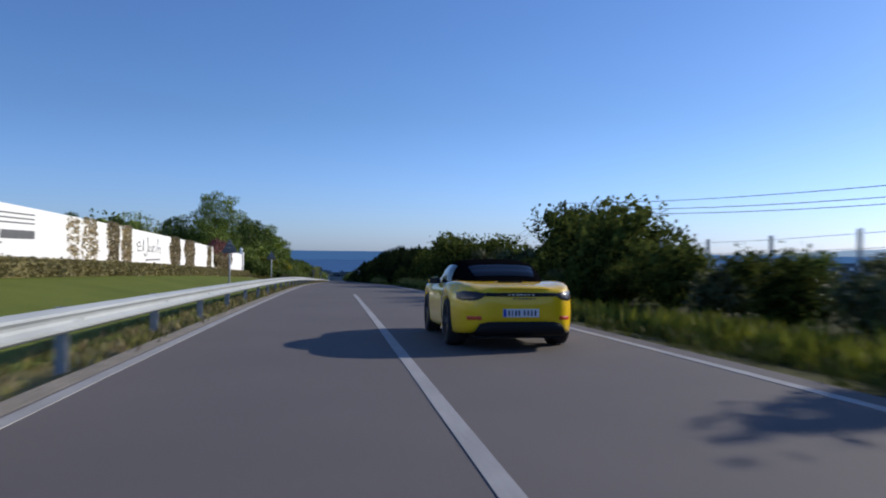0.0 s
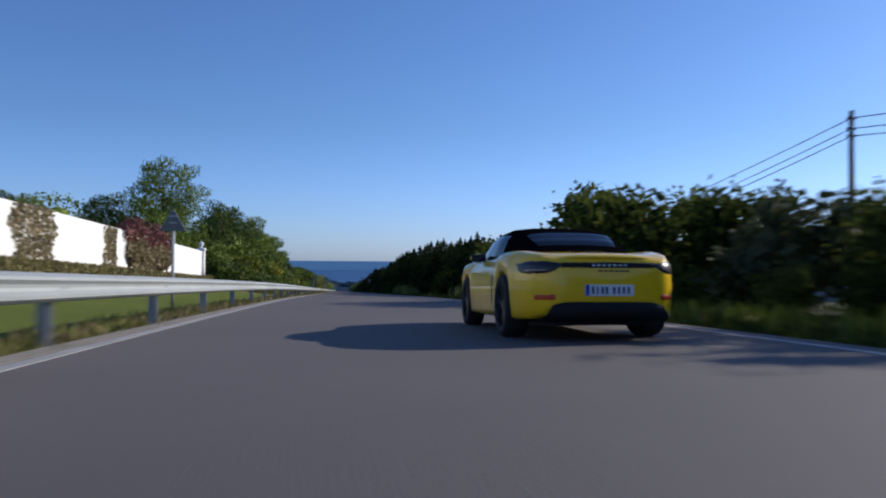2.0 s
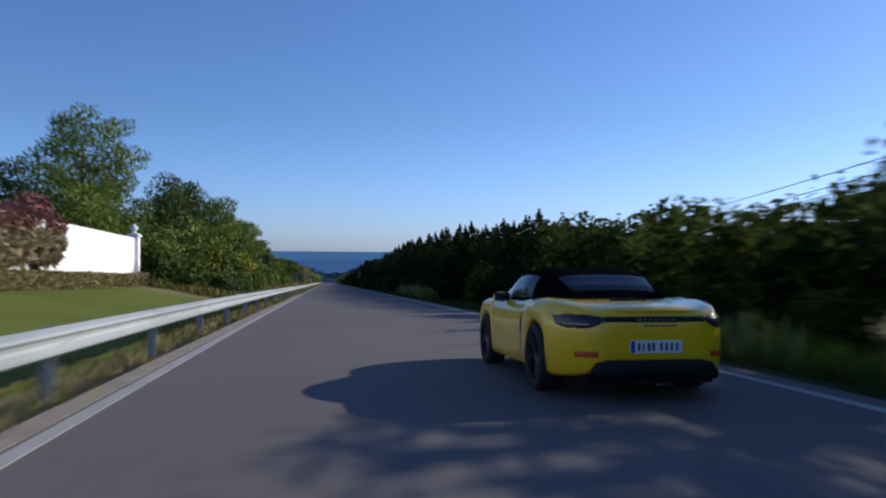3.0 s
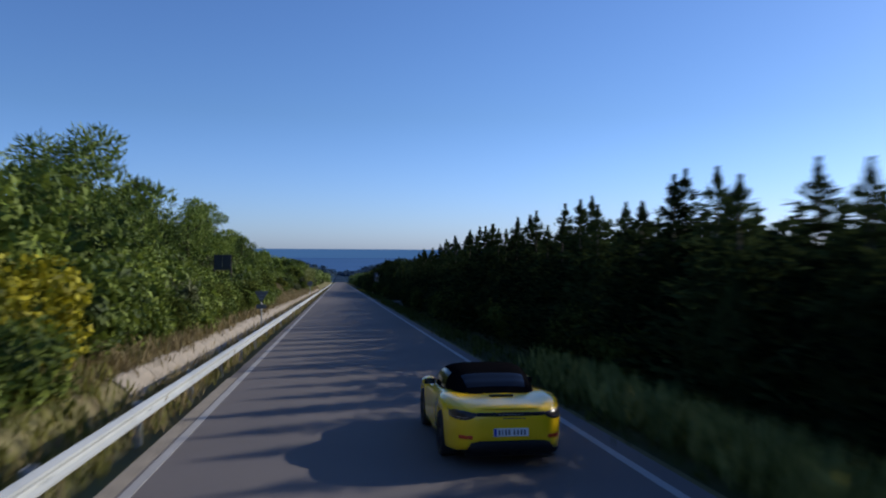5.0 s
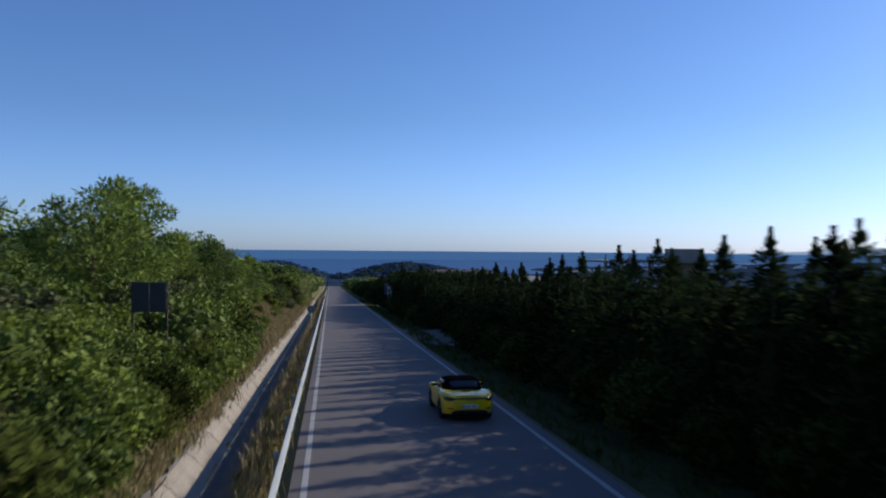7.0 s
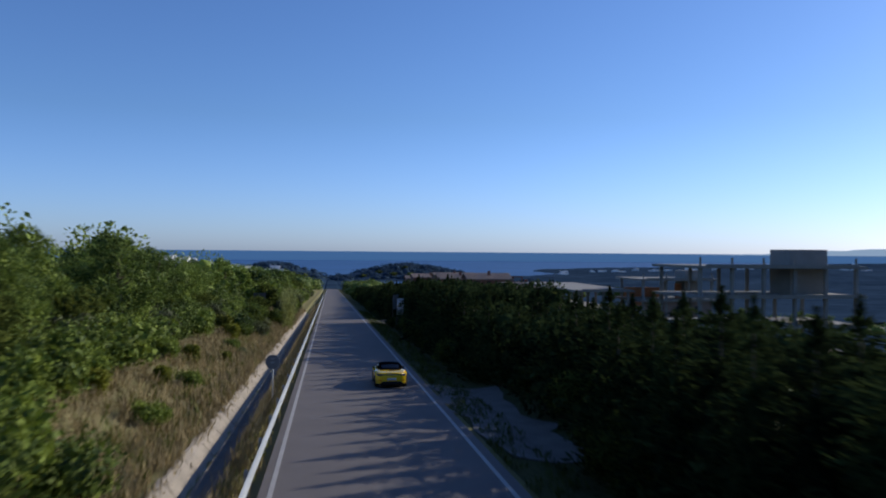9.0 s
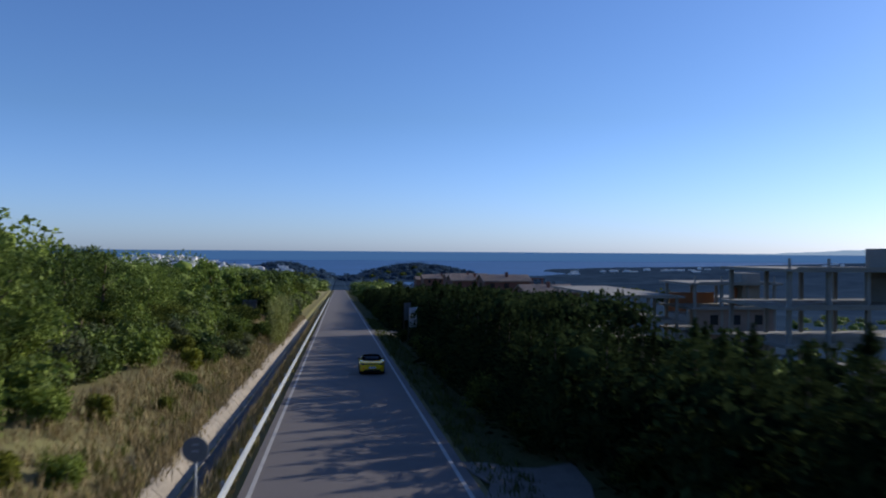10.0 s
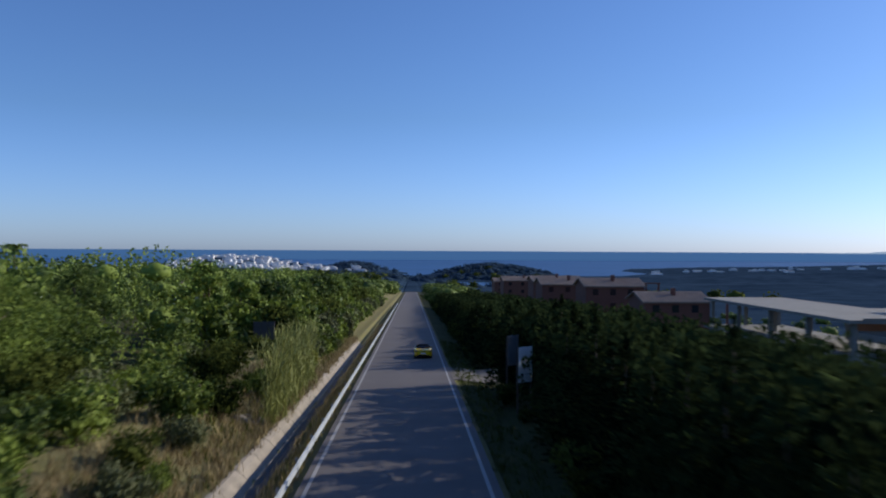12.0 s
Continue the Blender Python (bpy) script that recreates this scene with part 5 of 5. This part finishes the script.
# ---------------------------------------------------------------- buildings
M_RAWCONC = material("raw_concrete", (0.20, 0.19, 0.17), 0.9, vary=0.2, scale=0.7, fine=8, bump=0.3)
M_ROUGHWALL = material("bare_brown_masonry", (0.21, 0.15, 0.12), 0.9, vary=0.2, scale=0.8, fine=8, bump=0.3)
M_BRICK = material("orange_hollow_brick", (0.42, 0.16, 0.07), 0.9, vary=0.2, scale=1.0, fine=10, bump=0.3)
M_TERRA = material("terracotta_render", (0.15, 0.06, 0.042), 0.9, vary=0.15, scale=0.6, fine=8, bump=0.15)
M_TILE = material("clay_roof_tiles", (0.26, 0.19, 0.145), 0.9, vary=0.3, scale=0.8, fine=9, bump=0.6)
M_DARKPANE = material("dark_window", (0.015, 0.018, 0.022), 0.1, vary=0.1, scale=1, fine=5, bump=0)


def shell_house(x, y, w, d, roof, floors, tower, label, brick):
    b = new("unfinished_house")
    tagged(b, label, "building", "unfinished houses")
    base = min(ground_z(x, y), ground_z(x + w, y), ground_z(x, y + d), ground_z(x + w, y + d)) - 0.5
    for k in range(floors):
        z = roof - k * 3.2
        part("floor_slab", boxed(x - 0.6, x + w + 0.6, y - 0.6, y + d + 0.6, z - 0.28, z, 0.02), M_RAWCONC, b)
        part("slab_edge", boxed(x + 0.4, x + w - 0.4, y - 0.64, y - 0.6, z + 0.0, z + 0.16), M_RAWCONC, b)
        nx, ny = max(2, int(w / 3.6)), max(1, int(d / 7))
        for i in range(nx + 1):
            for j in range(ny + 1):
                cx, cy = x + 0.2 + (w - 0.4) * i / nx, y + 0.2 + (d - 0.4) * j / ny
                part("column", boxed(cx - 0.17, cx + 0.17, cy - 0.17, cy + 0.17, z - 3.2, z - 0.28, 0.01), M_RAWCONC, b)
        if k < brick:
            part("brick_infill", boxed(x + 0.5, x + w * 0.62, y + d - 0.5, y + d - 0.3, z - 3.2, z - 1.7), M_BRICK, b)
            part("brick_infill", boxed(x + w * 0.64, x + w * 0.9, y + d * 0.5, y + d * 0.5 + 0.2, z - 3.2, z - 0.9), M_BRICK, b)
        elif k > 0 and brick >= 0:
            wall = part("wall", boxed(x + 0.3, x + w - 0.3, y + 0.1, y + 0.3, z - 3.2, z - 0.28), M_ROUGHWALL, b)
            for i in range(3):
                wx = x + w * (0.2 + 0.27 * i)
                part("opening", boxed(wx, wx + 1.1, y + 0.06, y + 0.104, z - 2.3, z - 1.0), M_DARKPANE, wall)
    part("base_wall", boxed(x, x + w, y + 0.3, y + d - 0.1, base, roof - floors * 3.2 + 0.1), M_RAWCONC, b)
    if tower:
        tx, tw, th = tower
        for i in range(nx + 1):
            cx = x + 0.2 + (w - 0.4) * i / nx
            if not tx - 0.3 < cx - x < tx + tw + 0.3:
                part("starter_column", boxed(cx - 0.09, cx + 0.09, y + 0.11, y + 0.29, roof, roof + 0.85, 0.01), M_RAWCONC, b)
        part("stair_tower", boxed(x + tx, x + tx + tw, y + d * 0.35, y + d * 0.75, roof - 3.2, roof + th, 0.03), M_RAWCONC, b)


shell_house(35.3, 263.4, 8.2, 29, -4.85, 2, None, "long unfinished concrete house with a pale flat slab roof", -1)
shell_house(45.1, 262.4, 11.5, 9, -3.1, 3, (8.4, 2.6, 1.2), "unfinished house with orange brick infill over walled storeys", 1)
shell_house(36.8, 228, 18.5, 10, -0.5, 3, (12.6, 4.6, 1.8), "tall unfinished concrete frame house with open floors", -1)
shell_house(62.0, 300, 14.0, 10, -7.4, 1, None, "unfinished concrete house with orange brick infill", 1)


def row_house(x, y, w, d, ridge, label):
    h = new("row_house")
    tagged(h, label, "house", "terracotta row houses")
    base = min(ground_z(x, y), ground_z(x + w, y), ground_z(x, y + d)) - 0.5
    eave = ridge - 1.5
    wall = part("wall", boxed(x, x + w, y, y + d, base, eave), M_TERRA, h)
    for k in range(3):
        wx = x + w * (0.12 + 0.3 * k)
        for zz in (eave - 1.9, eave - 4.8):
            part("window", boxed(wx, wx + 1.2, y - 0.03, y + 0.05, zz, zz + 1.3, 0.01), M_DARKPANE, wall)
    bm = bmesh.new()
    o = 0.5
    pts = [(x - o, y - o, eave), (x + w + o, y - o, eave), (x + w + o, y + d * 0.55, ridge), (x - o, y + d * 0.55, ridge), (x - o, y + d + o, eave), (x + w + o, y + d + o, eave)]
    v = [bm.verts.new(p) for p in pts] + [bm.verts.new((p[0], p[1], p[2] - 0.22)) for p in pts]
    for f in ((0, 1, 2, 3), (3, 2, 5, 4), (6, 9, 8, 7), (9, 10, 11, 8), (0, 6, 7, 1), (1, 7, 8, 2), (2, 8, 11, 5), (5, 11, 10, 4), (4, 10, 9, 3), (3, 9, 6, 0)):
        bm.faces.new([v[i] for i in f])
    roof = part("roof", bm, M_TILE, h, "clay tile roof")
    bm = bmesh.new()
    n = int(w / 0.45)
    for k in range(n):
        xx = x - o + 0.2 + (w + 2 * o - 0.4) * k / (n - 1)
        tube(bm, [(xx, y - o, eave + 0.02), (xx, y + d * 0.55, ridge + 0.02)], [0.09, 0.09], 5)
    part("tile_relief", bm, M_TILE, roof)
    chim = boxed(x + w * 0.5, x + w * 0.5 + 0.7, y + d * 0.3, y + d * 0.3 + 0.7, eave, ridge + 0.7, 0.02)
    part("chimney", chim, M_TERRA, roof)
    for s in (0.0, 1.0):
        part("pergola_post", boxed(x + w + 2.6 * s + 0.2, x + w + 2.6 * s + 0.55, y - 0.4, y - 0.05, base, eave + 0.5, 0.02), M_TERRA, h)
    part("pergola_beam", boxed(x + w, x + w + 3.3, y - 0.35, y - 0.1, eave + 0.5, eave + 0.75, 0.02), M_TERRA, h)
    for xx in (x + 0.02, x + w - 0.2):
        gab = bmesh.new()
        a, b = ([gab.verts.new((xx + q, py, pz)) for py, pz in ((y + 0.02, eave - 0.02), (y + d - 0.02, eave - 0.02), (y + d * 0.55, ridge - 0.25))] for q in (0.0, 0.18))
        gab.faces.new(a[::-1])
        gab.faces.new(b)
        for k in range(3):
            gab.faces.new((a[k], a[k - 2], b[k - 2], b[k]))
        part("gable", gab, M_TERRA, h)


for x, y, w, d, r, lb in ((40.9, 336, 11.5, 10, -6.7, "terracotta house with tiled roof and a pergola"), (36.5, 362, 12.2, 10, -5.2, "terracotta row house with a clay tile roof"),
                          (33, 395, 14, 10, -6.3, "terracotta row house with a clay tile roof"), (38, 440, 15, 11, -7.2, "terracotta row house with a clay tile roof"),
                          (36, 500, 16, 12, -9.4, "terracotta row house far down the slope"), (40, 570, 17, 12, -12.4, "terracotta row house far down the slope")):
    row_house(x, y, w, d, r, lb)


def villa(x, y, top, w, label):
    v = new("villa")
    tagged(v, label, "house", "white villas")
    base = ground_z(x, y) - 0.5
    wall = part("wall", boxed(x, x + w, y, y + w, base, top - 1.2), M_WHITE, v)
    for k in range(2):
        part("window", boxed(x + w * (0.2 + 0.4 * k), x + w * (0.4 + 0.4 * k), y - 0.03, y + 0.04, top - 3.0, top - 1.7), M_DARKPANE, wall)
    bm = bmesh.new()
    bmesh.ops.create_cone(bm, cap_ends=True, segments=4, radius1=w * 0.8, radius2=0.2, depth=1.3)
    bmesh.ops.rotate(bm, verts=bm.verts, cent=(0, 0, 0), matrix=Matrix.Rotation(radians(45), 3, "Z"))
    bmesh.ops.translate(bm, verts=bm.verts, vec=(x + w / 2, y + w / 2, top - 0.6))
    part("roof", bm, M_TILE, v)


villa(-44, 349, -4.8, 5.5, "small white villa half hidden among pines")
villa(-56, 305, -4.0, 6, "white villa half hidden behind trees")


M_TOWN = material("sunlit_town_render", (0.74, 0.71, 0.68), 0.9, vary=0.2, scale=0.05, fine=0.3, bump=0)


def town():
    R = random.Random(9)
    bm = bmesh.new()
    spots = [(R.uniform(-420, -150), R.uniform(1460, 1640)) for _ in range(190)] + [(R.uniform(-160, -90), R.uniform(1640, 1720)) for _ in range(12)]
    spots += [(R.uniform(420, 1500), R.uniform(1480, 1900)) for _ in range(60)]
    for x, y in spots:
        z = ground_z(x, y)
        if z < SEA + 0.5:
            continue
        w, d, h = R.uniform(6, 19), R.uniform(5, 10), R.uniform(1.5, 4)
        box(bm, x - w / 2, x + w / 2, y - d / 2, y + d / 2, z - 3, z + h)
        if R.random() < 0.5:
            box(bm, x - w / 4, x + w / 3, y - d / 3, y + d / 3, z + h, z + h + 1.8)
    t = part("coastal_town", bm, M_TOWN, None)
    tagged(t, "white houses of a distant coastal town on the hills", "town", kind="stuff")


town()


def palm(x, y, top):
    rng = np.random.default_rng(4)
    z0 = ground_z(x, y)
    p = new("palm_tree")
    tagged(p, "palm tree rising above the pine canopy", "tree")
    bm = bmesh.new()
    tube(bm, [(x, y, z0 - 0.3), (x + 0.2, y, (z0 + top) / 2), (x, y, top - 1.2)], [0.3, 0.24, 0.22], 8)
    part("trunk", bm, M_BARK, p)
    c, ax = [], []
    for k in range(22):
        a, e = k * 2.4, 0.9 - 1.5 * (k / 22)
        for s in span(0.1, 1, 14):
            r = 2.3 * s
            c.append((x + r * math.cos(a), y + r * math.sin(a), top - 1.2 + r * e * 0.6 - 0.32 * r * r * 0.6))
            ax.append((-math.sin(a), math.cos(a), -0.4))
    c, ax = np.array(c), np.array(ax)
    n = len(c)
    put("fronds", quads("fronds", c, ax, rng.normal(size=(n, 3)) * 0.3 + np.array([0, 0, 1]), np.full(n, 0.95), np.full(n, 0.16), M_BUSH), p)


palm(-67, 337, 2.0)


def reeds():
    rng = np.random.default_rng(8)
    c, ax, ln = [], [], []
    for k in range(250):
        x, y = -6.8 + rng.normal() * 0.22, 243.0 + 18.0 * rng.random()
        z = ground_z(x, y)
        h = 3.0 + 2.0 * rng.random()
        lean = rng.normal(size=2) * 0.10
        for s in span(0.08, 0.95, 7):
            c.append((x + lean[0] * h * s * s, y + lean[1] * h * s * s, z + h * s))
            ax.append((lean[0] * 2 * s + rng.normal() * 0.16, lean[1] * 2 * s + rng.normal() * 0.16, 1))
            ln.append(h / 5)
    c, ax, ln = np.array(c), np.array(ax), np.array(ln)
    r = new("reed_clump")
    tagged(r, "tall yellow-green clump of giant reeds by the channel", "reeds")
    put("stem_mass", quads("stem_mass", c, ax, rng.normal(size=c.shape), ln, np.full(len(c), 0.05), M_REED), r)
    put("foliage", quads("foliage", c + rng.normal(size=c.shape) * 0.15, ax + rng.normal(size=c.shape) * 0.6, rng.normal(size=c.shape), ln * 0.9, np.full(len(c), 0.07), M_REED), r)
    for k in range(7):
        x, y = -8.0 + rng.normal() * 0.5, 244 + rng.normal() * 0.7
        bm = bmesh.new()
        bmesh.ops.create_icosphere(bm, subdivisions=2, radius=1)
        s = 0.22 + 0.2 * rng.random()
        for v in bm.verts:
            v.co *= s * (1 + 0.35 * noise.noise(v.co * 1.7 + Vector((k, 0, 0))))
            v.co.z *= 0.6
        st = part("stone", bm, M_CONCRETE, None, m=pose(x, y, ground_z(x, y) + s * 0.25))
        tagged(st, "pale rubble stone on the dry bank", "stone", "rubble stones")


reeds()

# upright glowing strip that carries on the sea, its haze set as emission
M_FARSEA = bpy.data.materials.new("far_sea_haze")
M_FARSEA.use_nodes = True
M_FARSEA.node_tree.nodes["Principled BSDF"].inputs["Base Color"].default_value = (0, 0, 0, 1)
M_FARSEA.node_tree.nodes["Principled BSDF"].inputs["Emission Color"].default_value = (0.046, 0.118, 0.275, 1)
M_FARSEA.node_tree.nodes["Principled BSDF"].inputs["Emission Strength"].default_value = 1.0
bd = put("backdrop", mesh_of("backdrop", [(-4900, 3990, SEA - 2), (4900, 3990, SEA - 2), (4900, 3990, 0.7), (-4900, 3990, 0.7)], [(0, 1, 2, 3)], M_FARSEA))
tagged(bd, "glowing backdrop strip for the far blue sea", "sea", kind="structure")

# the ridge glows pale blue: the haze before it is put into emission
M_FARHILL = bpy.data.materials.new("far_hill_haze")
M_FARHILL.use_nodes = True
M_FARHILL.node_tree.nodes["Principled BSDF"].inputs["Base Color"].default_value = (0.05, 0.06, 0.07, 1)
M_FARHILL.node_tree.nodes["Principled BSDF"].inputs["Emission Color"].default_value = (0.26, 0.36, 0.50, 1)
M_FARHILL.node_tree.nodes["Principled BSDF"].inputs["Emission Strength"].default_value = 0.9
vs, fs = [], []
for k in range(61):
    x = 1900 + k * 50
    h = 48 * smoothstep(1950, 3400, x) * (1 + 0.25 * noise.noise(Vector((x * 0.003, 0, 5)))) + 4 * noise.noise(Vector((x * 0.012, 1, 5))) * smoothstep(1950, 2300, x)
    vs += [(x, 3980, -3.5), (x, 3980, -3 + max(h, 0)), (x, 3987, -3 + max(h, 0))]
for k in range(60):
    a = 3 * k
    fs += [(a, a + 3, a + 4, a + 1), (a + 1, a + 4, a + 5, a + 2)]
tagged(put("backdrop", mesh_of("backdrop", vs, fs, M_FARHILL)), "far mountain ridge over the coast, glowing in pale haze blue", "mountain", kind="structure")


# ---------------------------------------------------------------- what moves
def motions():
    rows = []
    for t, x, y in DRIVE:
        rows.append((t, pose(x, y, road_z(y) + 0.004, -math.degrees(math.atan(road_fall(y + 1))), 0, 0)))
    walk(car, rows)
    for w in wheels:
        here = w.matrix_basis.translation.copy()
        spin = [(k / 30, pose(here.x, here.y, here.z, -85.0 * k)) for k in range(361)]
        walk(w, spin)


motions()
